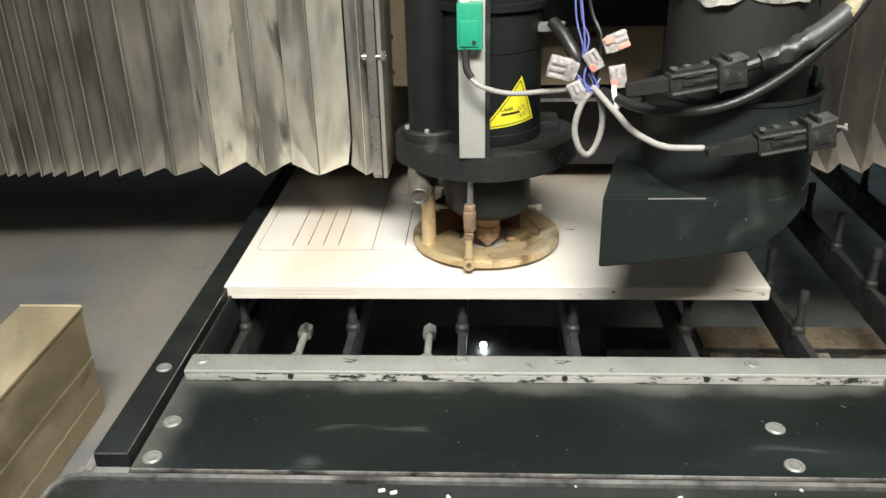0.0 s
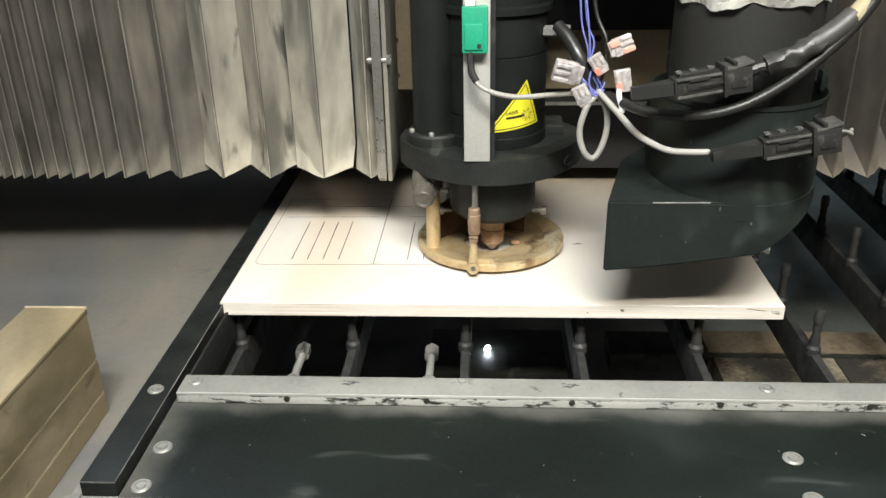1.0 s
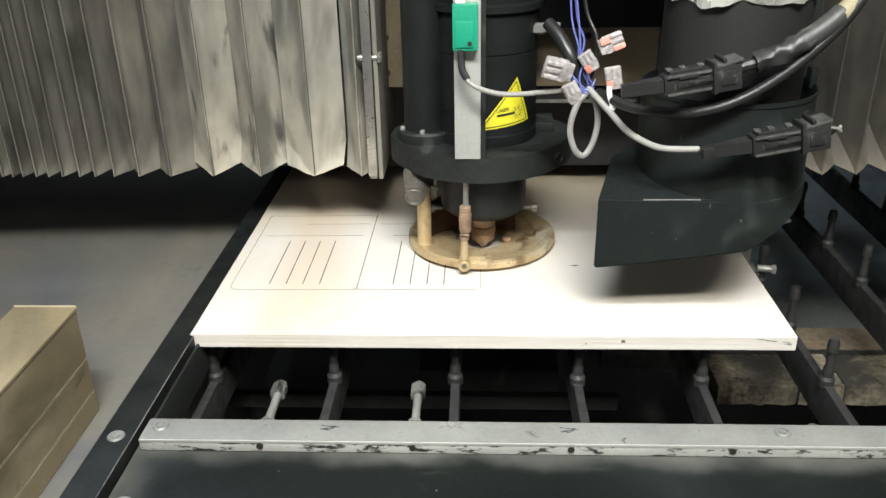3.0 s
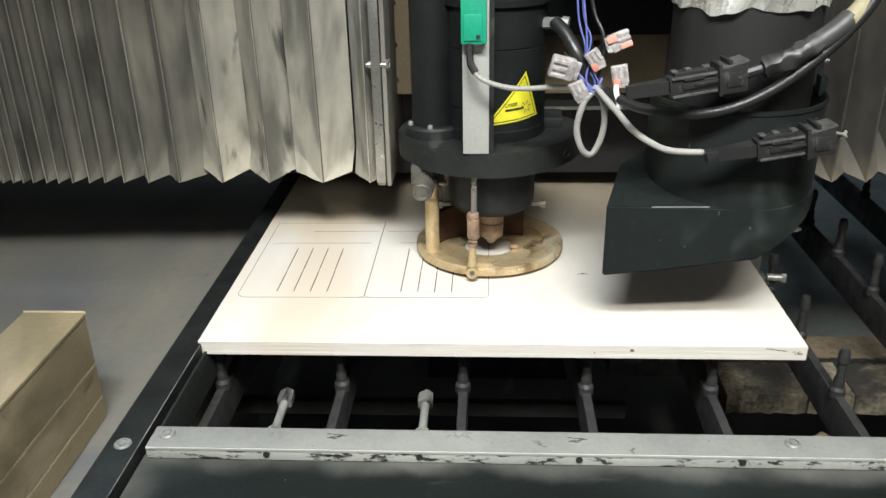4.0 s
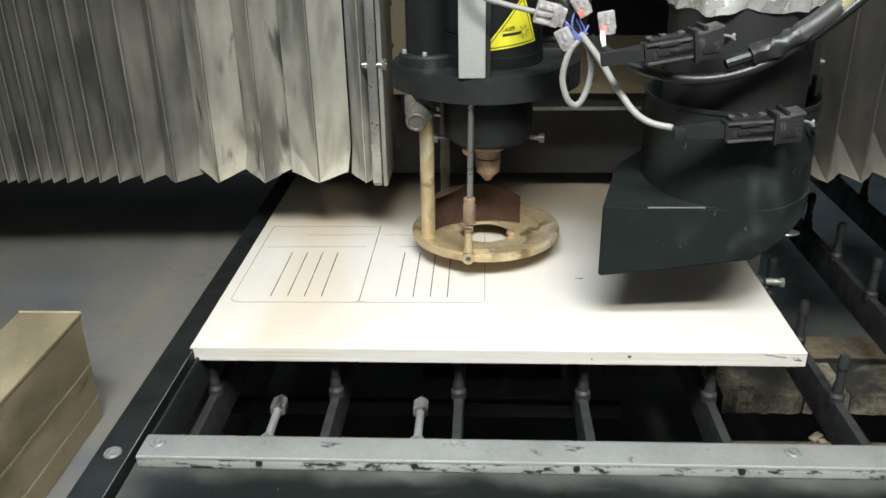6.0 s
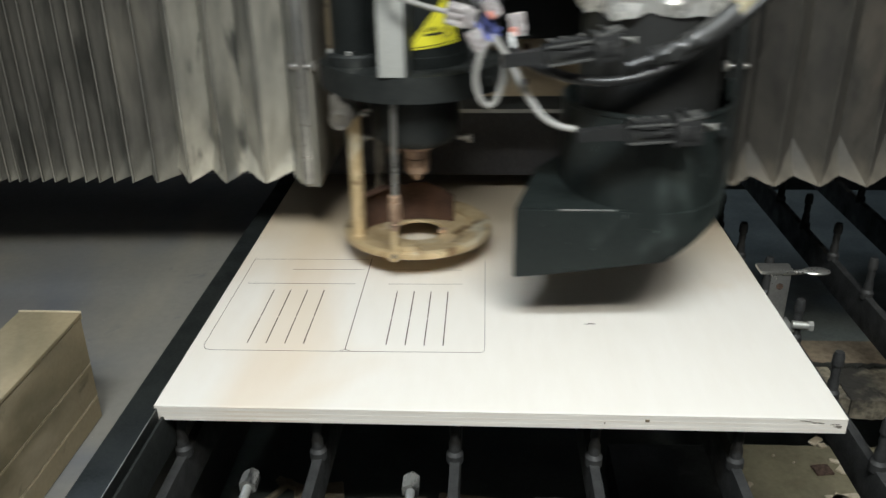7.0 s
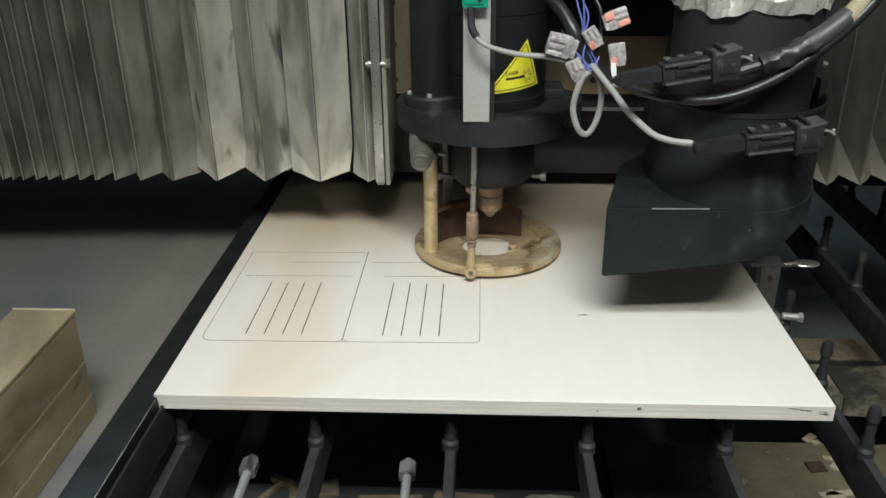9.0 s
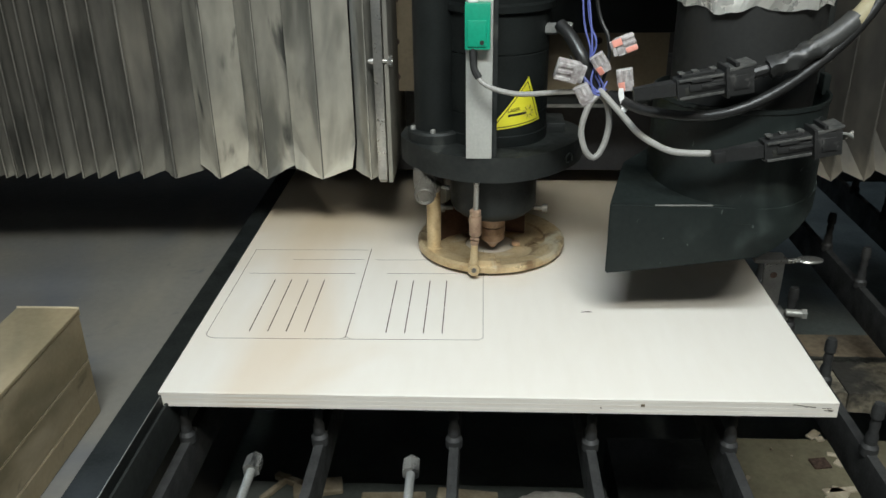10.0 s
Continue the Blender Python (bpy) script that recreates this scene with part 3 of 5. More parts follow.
def guard_box():
    """A tan box beam beside the table, with two grooves along its side."""
    x0, x1, y0, y1, z0, z1 = -0.505, -0.4350, 0.10, 0.763, -0.0620, 0.073
    base = (-0.47, 0.4, z0)
    e = thing("guard_box", "tan painted steel guard box with scored side panels", "guard box", up(base))
    P = maker(e, base)
    P("top_cover", box(B(), x0, x1, y0, y1, 0.068, z1, 0.002), M_BOX, "tan top cover with scuffed edge")
    P("rim", box(B(), x0, x1 - 0.001, y1 + 0.0002, y1 + 0.0014, 0.064, z1 + 0.0012, 0.0005), M_BOX_WORN, "pale worn rim at the end of the cover")
    for a, b, off, m in ((z0, -0.0338, 0.0, M_BOX), (-0.0336, -0.0330, 0.0002, M_BOX_WORN), (-0.0328, 0.0090, 0.0, M_BOX), (0.0092, 0.0096, 0.0002, M_BOX_WORN), (0.0098, 0.0678, 0.0, M_BOX)):
        P("side_panel", box(B(), x0 + 0.001, x1 - 0.001 - off, y0 + 0.001, y1 - 0.001 - off, a, b, 0.0003 if m is M_BOX_WORN else 0.0012, segments=1), m)
    P("screw", rod(B(), (x1 - 0.012, y1 - 0.0015, -0.048), (x1 - 0.012, y1 + 0.0012, -0.048), 0.003, seg=14), M_INK, "dark screw head")


guard_box()


def gantry():
    base = (0.2, 1.55, 0.03)
    e = thing("gantry_beam", "black steel gantry beam across the table", "gantry beam", up(base))
    P = maker(e, base)
    P("beam", box(B(), -1.9, 2.1, 1.335, 1.75, 0.030, 0.34, 0.006), M_BEAM)
    P("guide_rail", box(B(), -1.9, 2.1, 1.30, 1.334, 0.20, 0.23, 0.003), M_DARK)
    P("guide_rail", box(B(), -1.9, 2.1, 1.30, 1.334, 0.30, 0.33, 0.003), M_DARK)
    P("leg", box(B(), -1.9, -1.7, 1.36, 1.72, -0.069, 0.022), M_DARK)
    P("leg", box(B(), 1.9, 2.1, 1.36, 1.72, -0.069, 0.022), M_DARK)
    P("back_cover", box(B(), -1.9, 2.1, 1.76, 1.80, 0.024, 0.9), M_DARK)


gantry()


# pale streaks along the cap are part of its colour
M_CAP = mat("streaked_black_cap", (0.018, 0.018, 0.018), (0.20, 0.195, 0.18), 0.35, 0.4, 70, 300, 0.1, 1.8, (1, 0.3, 1))

# ---- moving table ----
TABLE = (0.1, 0.0, -0.12)
table = thing("cutting_table", "black steel sliding cutting table with sooty slats", "cutting table", up(TABLE))


def screw(P, x, y, z, r=0.0095, under=None, material=None):
    bm = B()
    lathe(bm, [(0, z + 0.0022), (r * 0.42, z + 0.0022), (r * 0.46, z + 0.0008), (r * 0.60, z + 0.0008), (r * 0.64, z + 0.0022), (r * 0.86, z + 0.0022),
               (r, z + 0.0008), (r, z - 0.001)], x, y, 24)
    return P("screw", bm, material or M_DULL_STEEL, "grey countersunk screw", under)


def build_table():
    P = maker(table, TABLE)
    # long side rails
    P("side_rail", box(B(), -0.370, -0.3430, -0.33, 1.25, -0.062, -0.0002), M_BLACK, "black side rail with bright worn edges")
    P("rail_shoulder", box(B(), -0.3430, -0.337, -0.33, 0.0045, -0.062, -0.0002), M_BLACK)
    P("rail_rabbet", box(B(), -0.3429, -0.337, 0.0047, 1.25, -0.062, -0.0195), M_BLACK)
    P("rail_flange", box(B(), -0.3790, -0.3702, -0.339, 1.25, -0.062, -0.0125, 0.001), M_FLANGE, "grey scuffed flange under the rail")
    P("side_rail", box(B(), 1.10, 1.135, -0.33, 1.25, -0.062, 0.0, 0.0025), M_BLACK)
    P("worn_edge", box(B(), -0.3376, -0.3368, -0.328, 0.004, -0.0010, 0.0001), M_EDGE_WEAR, "bright worn rail edge")
    P("worn_edge", box(B(), -0.3700, -0.3372, -0.3303, -0.3296, -0.0012, 0.0001), M_EDGE_WEAR, "bright worn rail end")
    P("inner_wall", box(B(), -0.3368, -0.3335, -0.150, 1.219, -0.062, -0.014, 0.001), M_BLACK_DUSTY)
    screw(P, -0.3535, -0.1844, -0.0002, 0.0085)
    # front cover plate, its lips and screws
    P("front_plate", box(B(), -0.336, 1.099, -0.332, -0.154, -0.0275, -0.015, 0.0012), M_PLATE, "black front plate dusted with soot")
    for x in (-0.320, 0.2896, 0.90):
        screw(P, x, -0.2615, -0.015)
        screw(P, x, -0.3175, -0.015)
    # front beam with a rounded corner and a scraped lip that follows it
    def corner(x0, y1, rad):
        return [(x0 + rad - rad * math.cos(a), y1 - rad + rad * math.sin(a)) for a in [radians(15 * k) for k in range(7)]]
    P("front_beam", prism(B(), [(-0.405, -0.47)] + corner(-0.400, -0.3475, 0.020) + [(1.12, -0.3475), (1.12, -0.47)], -0.12, -0.0175), M_BLACK_DUSTY)
    outer, inner = corner(-0.4025, -0.3405, 0.024), corner(-0.398, -0.3460, 0.019)
    P("front_lip", prism(B(), [(-0.4075, -0.47)] + outer + [(1.12, -0.3405), (1.12, -0.3460)] + inner[::-1] + [(-0.403, -0.47)], -0.05, -0.0142), M_LIP, "scraped dusty steel lip")
    P("front_ledge", box(B(), -0.386, -0.3362, -0.3400, -0.3306, -0.05, -0.0155, 0.0008), M_FLANGE, "grey dusty ledge")
    P("plate_edge", box(B(), -0.3355, 1.098, -0.3336, -0.3322, -0.0190, -0.0152, 0.0004), M_EDGE_WEAR, "bright scraped plate edge")
    # near-black strip stands in for the shaded gap between plate and lip
    P("filler_strip", box(B(), -0.3355, 1.12, -0.3400, -0.3340, -0.05, -0.019), M_KERF)
    rnd = random.Random(9)
    for k in range(16):
        x, y = rnd.uniform(-0.10, 0.55), rnd.uniform(-0.375, -0.342)
        z = -0.0142 if y > -0.3455 else -0.0174
        w = rnd.uniform(0.0015, 0.007)
        P("chip", box(B(), x, x + w, y, y + w * 0.6, z - 0.0005, z + 0.0018, 0.0006, Matrix.Rotation(rnd.uniform(0, 3), 4, "Z"), 1), M_WHITE_DUST, "pale crumb of dust")
    for k in range(12):
        x, y, w = rnd.uniform(-0.28, 0.55), rnd.uniform(-0.325, -0.20), rnd.uniform(0.0007, 0.0016)
        P("crumb", box(B(), x, x + w * rnd.choice((1, 1, 4)), y, y + w, -0.0152, -0.0146, 0.0001, Matrix.Rotation(rnd.uniform(0, 3), 4, "Z"), 1), M_BED, "grey crumb")
    # steel bar with its holes, screws and stop bolts
    bar = P("front_bar", box(B(), -0.331, 1.099, -0.1855, -0.1535, -0.0148, -0.001, 0.0012), M_STEEL_BAR, "bare steel bar with chipped front face")
    P("bar_face", box(B(), -0.3305, 1.098, -0.1870, -0.1857, -0.0140, -0.0022, 0.0003), M_STEEL_FACE, "chipped pale paint", bar)
    # the highlight along the bar's upper edge, laid on as a pale strip
    P("bright_edge", box(B(), -0.3305, 1.098, -0.1874, -0.1858, -0.0040, -0.0012, 0.0004), M_ALU, "bright scraped upper edge", bar)
    for x in (-0.212, -0.0636, 0.088, 0.24, 0.39, 0.54):
        # no bore: a black disc on the face gives the hole's shade
        P("hole", rod(B(), (x, -0.1880, -0.0075), (x, -0.1868, -0.0075), 0.0033, seg=16), M_INK, "dark drilled hole", bar)
    for x in (-0.316, 0.2918, 0.90):
        screw(P, x, -0.1665, -0.001, 0.008, bar, M_DULL_STEEL)
    for x in (-0.150, 0.085):
        bm = B()
        for k in range(7):
            box(bm, x + 0.006 * math.sin(k * 5), x + 0.004 + 0.006 * math.sin(k * 5) + 0.003 * (k % 3), -0.170 + 0.0012 * k, -0.1692 + 0.0012 * k, -0.0012, -0.0006)
        P("mark", bm, M_DARK, "scratched punch mark", bar)
    for x in (-0.212, -0.0636):
        bm = B()
        rod(bm, (x, -0.1545, -0.006), (x, -0.106, -0.004), 0.0042, seg=16)
        rod(bm, (x, -0.1530, -0.006), (x, -0.150, -0.006), 0.0075, seg=6)
        bolt = P("stop_bolt", bm, M_DULL_STEEL, "steel stop bolt with hexagonal cap")
        bm = B()
        rod(bm, (x, -0.108, -0.004), (x, -0.092, -0.0035), 0.0085, seg=6)
        rod(bm, (x, -0.092, -0.0035), (x, -0.087, -0.0035), 0.0085, 0.0055, seg=6)
        P("cap", bm, M_CAP, "worn hexagonal cap with bright edges", bolt)
    # longitudinal slats, each carrying pins
    for i in range(8):
        x = -0.330 + 0.1505 * i
        slat = P("slat", box(B(), x - 0.0055, x + 0.0055, -0.150, 1.22, -0.130, -0.080, 0.0015), M_SLAT, "sooty slag-crusted slat")
        for k in range(9):
            y = 0.036 + 0.1325 * k
            bm = B()
            lathe(bm, [(0.0, -0.0181), (0.0052, -0.0187), (0.0068, -0.0245), (0.0070, -0.036), (0.0048, -0.037), (0.0058, -0.046), (0.0048, -0.054),
                       (0.0066, -0.060), (0.0066, -0.070), (0.0095, -0.074), (0.0095, -0.084)], x, y, 14)
            P("pin", bm, M_SLAT, "sooty support pin", slat)
    P("rear_rail", box(B(), -0.336, 1.099, 1.22, 1.25, -0.062, 0.0, 0.002), M_BLACK)
    P("cross_beam", box(B(), -0.336, 1.099, 1.10, 1.13, -0.16, -0.127, 0.002), M_DARK)


build_table()


def plywood_sheet():
    base = (0.013, 0.0, -0.018)
    e = thing("plywood_sheet", "pale birch plywood sheet with laser-cut dark slots", "plywood sheet", up(base))
    P = maker(e, base)
    x0, x1, yf, y1 = -0.3425, 0.367, 0.009, 0.87
    P("veneer", box(B(), x0, x1, yf, y1, -0.0022, 0.0, 0.0006, segments=1), M_PLY, "pale sanded top veneer")
    zs = [-0.018 + 0.0158 * k / 6 for k in range(7)]
    for k in range(6):
        inset = 0.0002 if k % 2 else 0.0003
        P("ply", box(B(), x0 + inset, x1 - inset, yf + inset, y1 - inset, zs[k], zs[k + 1] - 0.00002), M_PLY_EDGE if k % 2 else M_PLY)
    h = 0.00015

    def line(a, b, w=0.0009):
        a, b = Vector((*a, 0)), Vector((*b, 0))
        n = (b - a).normalized().cross(Vector((0, 0, 1))) * w / 2
        bm = B()
        lo = [bm.verts.new((*(v.xy), -0.0005)) for v in (a - n, b - n, b + n, a + n)]
        hi = [bm.verts.new((*(v.xy), h)) for v in (a - n, b - n, b + n, a + n)]
        bm.faces.new(hi)
        for i in range(4):
            bm.faces.new((lo[i], lo[(i + 1) % 4], hi[(i + 1) % 4], hi[i]))
        P("kerf", bm, M_KERF)

    def path(points, w=0.0008):
        for a, b in zip(points, points[1:]):
            line(a, b, w)
    L, MID, R, F, T = -0.3275, -0.1595, 0.0025, 0.1205, 0.371
    arc = [(L + 0.012 - 0.012 * math.cos(a), F + 0.012 - 0.012 * math.sin(a)) for a in (0, 0.5, 1.0, 1.57)]
    path([(L, T)] + arc + [(MID - 0.004, F + 0.001), (R - 0.005, F + 0.003), (R, F + 0.008), (R, T)], 0.0006)
    path([(MID, F + 0.004), (MID, T + 0.003)], 0.0010)
    path([(MID - 0.006, F + 0.0015), (MID, F + 0.006), (MID + 0.006, F + 0.0025)], 0.0007)
    path([(L, T - 0.003), (MID - 0.004, T - 0.001)], 0.0005)
    for y, a, b in ((0.3355, -0.266, -0.166), (0.337, -0.150, -0.03), (0.2915, -0.318, -0.172), (0.294, -0.128, -0.028)):
        path([(a, y), (b, y + 0.002)], 0.0006)
    for gx in (-0.2775, -0.1130):
        for k in range(4):
            x = gx + 0.0223 * k
            line((x, 0.1375), (x, 0.1995), 0.0013)
            line((x, 0.2030), (x, 0.2735), 0.0013)
    line((0.1235, 0.193), (0.137, 0.1935), 0.0013)
    line((0.128, 0.1945), (0.134, 0.1950), 0.0008)
    # knots and marks on the front edge
    P("edge_mark", box(B(), 0.166, 0.1702, yf - 0.0003, yf + 0.0006, -0.0085, -0.0055), M_TRAY, "small brown knot")
    P("edge_mark", box(B(), 0.1245, 0.126, yf - 0.0003, yf + 0.0006, -0.0115, -0.0100), M_TRAY, "small brown knot")
    rnd = random.Random(4)
    for k in range(16):
        f = rnd.random()
        xa, z = 0.318 + 0.042 * f, -0.0030 - 0.009 * f * rnd.uniform(0.5, 1.0)
        P("edge_mark", box(B(), xa, xa + rnd.uniform(0.0015, 0.006), yf - 0.0002, yf + 0.0006, z, z + rnd.uniform(0.00025, 0.0006)), M_SOOT_TAN if k % 3 else M_KERF, "dark torn grain")
    return e


sheet = plywood_sheet()


def toggle_clamp():
    """A bright lever clamp that stands on a slat beside the sheet."""
    base = (0.415, 0.33, -0.074)
    e = thing("toggle_clamp", "bright steel lever clamp beside the plywood", "clamp", up(base))
    P = maker(e, base)
    P("bracket", box(B(), 0.401, 0.427, 0.318, 0.322, -0.074, 0.004, 0.001), M_STEEL)
    P("foot", box(B(), 0.392, 0.437, 0.300, 0.335, -0.0745, -0.069, 0.001), M_DULL_STEEL)
    # dark disc on the bracket in place of a shaded bore
    P("hole", rod(B(), (0.414, 0.3172, -0.014), (0.414, 0.3182, -0.014), 0.0045, seg=16), M_KERF, "dark pivot hole")
    P("jaw", box(B(), 0.386, 0.430, 0.316, 0.342, 0.004, 0.009, 0.001), M_STEEL)
    bm = B()
    tube(bm, [(0.424, 0.326, 0.003), (0.440, 0.327, 0.003), (0.450, 0.329, 0.004)], 0.0035, 8)
    lever = P("lever", bm, M_STEEL)
    bm = B()
    bmesh.ops.create_uvsphere(bm, u_segments=20, v_segments=10, radius=1)
    bmesh.ops.transform(bm, matrix=Matrix.Translation((0.463, 0.330, 0.003)) @ Matrix.Diagonal((0.019, 0.011, 0.004, 1)), verts=bm.verts)
    P("thumb_pad", bm, M_STEEL, "polished oval thumb pad", lever)
    bm = B()
    rod(bm, (0.432, 0.30, -0.062), (0.452, 0.297, -0.062), 0.0055)
    rod(bm, (0.452, 0.297, -0.062), (0.458, 0.296, -0.062), 0.0075, seg=6)
    P("clamp_screw", bm, M_DULL_STEEL)
    return e


clamp = toggle_clamp()


# ---- laser head ----
AX, AY = 0.013, 1.095


CX = AX + 0.004    # axis of the main cylinder


def cyl_wrap(r, u, z):
    """A place on the main cylinder's front: u metres round from the front line, z up."""
    a = u / r
    return (CX + r * math.sin(a), AY - r * math.cos(a), z)


def laser_head():
    base = (AX, AY, 0.13)
    e = thing("laser_cutter", "black anodised laser cutting head with yellow warning sticker", "laser head", up(base))
    P = maker(e, base)
    # flange: a disc with a lobe under the motor and one to the right
    bm = B()
    out = []
    for k in range(72):
        a = 2 * math.pi * k / 72
        r = 0.112 + 0.016 * math.exp(-((math.degrees(a) - 10 + 180) % 360 - 180) ** 2 / 900) + 0.012 * math.exp(-((math.degrees(a) - 178) ** 2) / 500)
        out.append((AX - 0.002 + r * math.cos(a), AY + r * math.sin(a)))
    prism(bm, out, 0.131, 0.164)
    bmesh.ops.bevel(bm, geom=[ed for ed in bm.edges if abs(ed.verts[0].co.z - ed.verts[1].co.z) < 1e-6], offset=0.0025, segments=2, affect="EDGES")
    flange = P("flange", bm, M_BLACK_DUSTY, "dusty black round flange")
    P("step", box(B(), AX + 0.055, AX + 0.10, AY + 0.0, AY + 0.05, 0.1635, 0.178, 0.003), M_BLACK_DUSTY, "", flange)
    bm = B()
    lathe(bm, [(0.007, 0.0), (0.007, 0.003), (0.004, 0.003), (0.004, 0.0)], 0, 0, 20, closed=True)
    bmesh.ops.transform(bm, matrix=Matrix.Translation((AX + 0.100, AY - 0.060, 0.148)) @ Matrix.Rotation(radians(90), 4, "X") @ Matrix.Rotation(radians(40), 4, "Y"), verts=bm.verts)
    P("plug", bm, M_BLACK_DUSTY, "", flange)
    # main cylinder with its joints and collar
    R = 0.069
    prof = [(0, 0.1635), (R + 0.001, 0.1635), (R + 0.001, 0.178), (R, 0.179)]
    for z in (0.205, 0.281):
        prof += [(R, z), (R - 0.0012, z + 0.0006), (R - 0.0012, z + 0.0018), (R, z + 0.0024)]
    prof += [(R, 0.332), (R + 0.006, 0.3345), (R + 0.006, 0.342), (R, 0.3445), (R, 0.62), (0, 0.62)]
    main = P("main_cylinder", lathe(B(), prof, CX, AY, 64), M_BLACK, "black tube with fine joints")
    # drive cylinder
    mx, my = -0.062, 1.075
    P("drive_cylinder", lathe(B(), [(0, 0.164), (0.029, 0.164), (0.029, 0.62), (0, 0.62)], mx, my, 40), M_BLACK)
    bm = B()
    lathe(bm, [(0.028, 0.163), (0.038, 0.163), (0.0385, 0.165), (0.0385, 0.176), (0.036, 0.179), (0.028, 0.179)], mx, my, 40, closed=True)
    collar = P("collar", bm, M_BLACK_DUSTY, "black bolted collar")
    for k in range(6):
        a = radians(-95 + 60 * k)
        x, y = mx + 0.0335 * math.cos(a), my + 0.0335 * math.sin(a)
        P("bolt", lathe(B(), [(0, 0.184), (0.003, 0.184), (0.0036, 0.183), (0.0036, 0.179), (0, 0.179)], x, y, 14), M_DULL_STEEL, "small steel bolt", collar)
    # flat strip with the green sensor
    strip = P("strip", box(B(), -0.0205, 0.0115, 0.982, 0.988, 0.1642, 0.42, 0.0008), M_ALU, "flat grey aluminium strip")
    bm = B()
    box(bm, -0.0215, 0.0085, 0.966, 0.9815, 0.302, 0.355, 0.002)
    box(bm, -0.0185, 0.0035, 0.9640, 0.967, 0.306, 0.336, 0.0015)
    sensor = P("sensor", bm, M_GREEN, "green plastic limit sensor")
    P("sensor_screw", rod(B(), (-0.0015, 0.9630, 0.311), (-0.0015, 0.9642, 0.311), 0.0026, seg=14), M_INK, "", sensor)
    P("cable_sleeve", tube(B(), [(-0.012, 0.9705, 0.304), (-0.0112, 0.966, 0.290), (-0.0100, 0.962, 0.280), (-0.0045, 0.958, 0.271)], 0.0044, 14, 10), M_BLACK_CABLE, "black rubber cable sleeve", sensor)
    P("plunger", box(B(), -0.018, -0.006, 0.968, 0.978, 0.355, 0.368, 0.002), M_WHITE, "white sensor plunger", sensor)
    P("guide_strip", box(B(), 0.012, 0.0175, 0.988, 1.03, 0.1642, 0.42), M_BLACK_DUSTY)
    # fitting on the right of the cylinder
    bm = B()
    rod(bm, (AX + R - 0.004, 1.07, 0.308), (AX + R + 0.011, 1.065, 0.309), 0.0075, seg=6)
    rod(bm, (AX + R + 0.011, 1.065, 0.309), (AX + R + 0.021, 1.062, 0.310), 0.0058, seg=18)
    rod(bm, (AX + R + 0.021, 1.062, 0.310), (AX + R + 0.029, 1.06, 0.309), 0.0082, seg=18)
    P("hose_fitting", bm, M_DULL_STEEL, "dull metal hose fitting")
    # warning sticker, wrapped on the tube
    def sticker(points, material, name, off, label="", n=14, under=None):
        (ua, za), (ub, zb), (uc, zc) = points
        bm = B()
        lastr = None
        for i in range(n + 1):
            f = i / n
            row = [bm.verts.new(cyl_wrap(R + off, ua + (ub - ua) * f + ((uc - ub) * f) * g, za + (zb - za) * f + ((zc - zb) * f) * g)) for g in [k / n for k in range(n + 1)]]
            if lastr:
                for k in range(n):
                    bm.faces.new((lastr[k], lastr[k + 1], row[k + 1], row[k]))
            lastr = row
        bmesh.ops.remove_doubles(bm, verts=bm.verts, dist=1e-5)
        return P(name, bm, material, label, under)
    tri = [(0.0439, 0.2545), (-0.0110, 0.187), (0.0665, 0.195)]
    st = sticker(tri, M_YELLOW, "warning_sticker", 0.0006, "yellow triangular laser warning sticker")

    def inner(s):
        c = [sum(p[i] for p in tri) / 3 for i in (0, 1)]
        return [tuple(c[i] + (p[i] - c[i]) * s for i in (0, 1)) for p in tri]

    def stroke(a, b, w, off=0.0011, material=M_INK, name="sticker_line"):
        bm = B()
        n = 8
        d = Vector((b[0] - a[0], b[1] - a[1]))
        nn = Vector((-d.y, d.x)).normalized() * w / 2
        rows = [[bm.verts.new(cyl_wrap(R + off, a[0] + d.x * k / n + s * nn.x, a[1] + d.y * k / n + s * nn.y)) for s in (-1, 1)] for k in range(n + 1)]
        for p, q in zip(rows, rows[1:]):
            bm.faces.new((p[0], p[1], q[1], q[0]))
        P(name, bm, material, "", st)
    tr = inner(0.86)
    for a, b in zip(tr, tr[1:] + tr[:1]):
        stroke(a, b, 0.0011)
    stroke((0.0155, 0.2065), (0.041, 0.2085), 0.0030)
    for k in range(12):
        a = 2 * math.pi * k / 12 + 0.2
        stroke((0.0450 + 0.0035 * math.cos(a), 0.209 + 0.0035 * math.sin(a)), (0.0450 + 0.0088 * math.cos(a), 0.209 + 0.0088 * math.sin(a)), 0.0010, 0.0011,
               M_BRASS if k % 2 else M_INK)
    # the word on the sticker
    cu = bpy.data.curves.new("sticker_text", "FONT")
    cu.body, cu.size, cu.extrude = "LASER", 0.0062, 0.00015
    tmp = bpy.data.objects.new("sticker_text", cu)
    scene.collection.objects.link(tmp)
    me = bpy.data.meshes.new_from_object(tmp.evaluated_get(bpy.context.evaluated_depsgraph_get()))
    bpy.data.objects.remove(tmp)
    bm = B()
    bm.from_mesh(me)
    for v in bm.verts:
        v.co = Vector(cyl_wrap(R + 0.0013 + v.co.z, 0.0150 + v.co.x, 0.2108 + v.co.y + 0.1 * v.co.x))
    P("sticker_text", bm, M_INK, "", st)
    # lower barrel, cone and nozzle
    nx, ny = 0.0155, 1.072
    P("barrel", lathe(B(), [(0, 0.131), (0.059, 0.131), (0.059, 0.074), (0.056, 0.068), (0.050, 0.066), (0.048, 0.061), (0, 0.061)], nx, ny, 56), M_BLACK, "black lower barrel")
    bm = B()
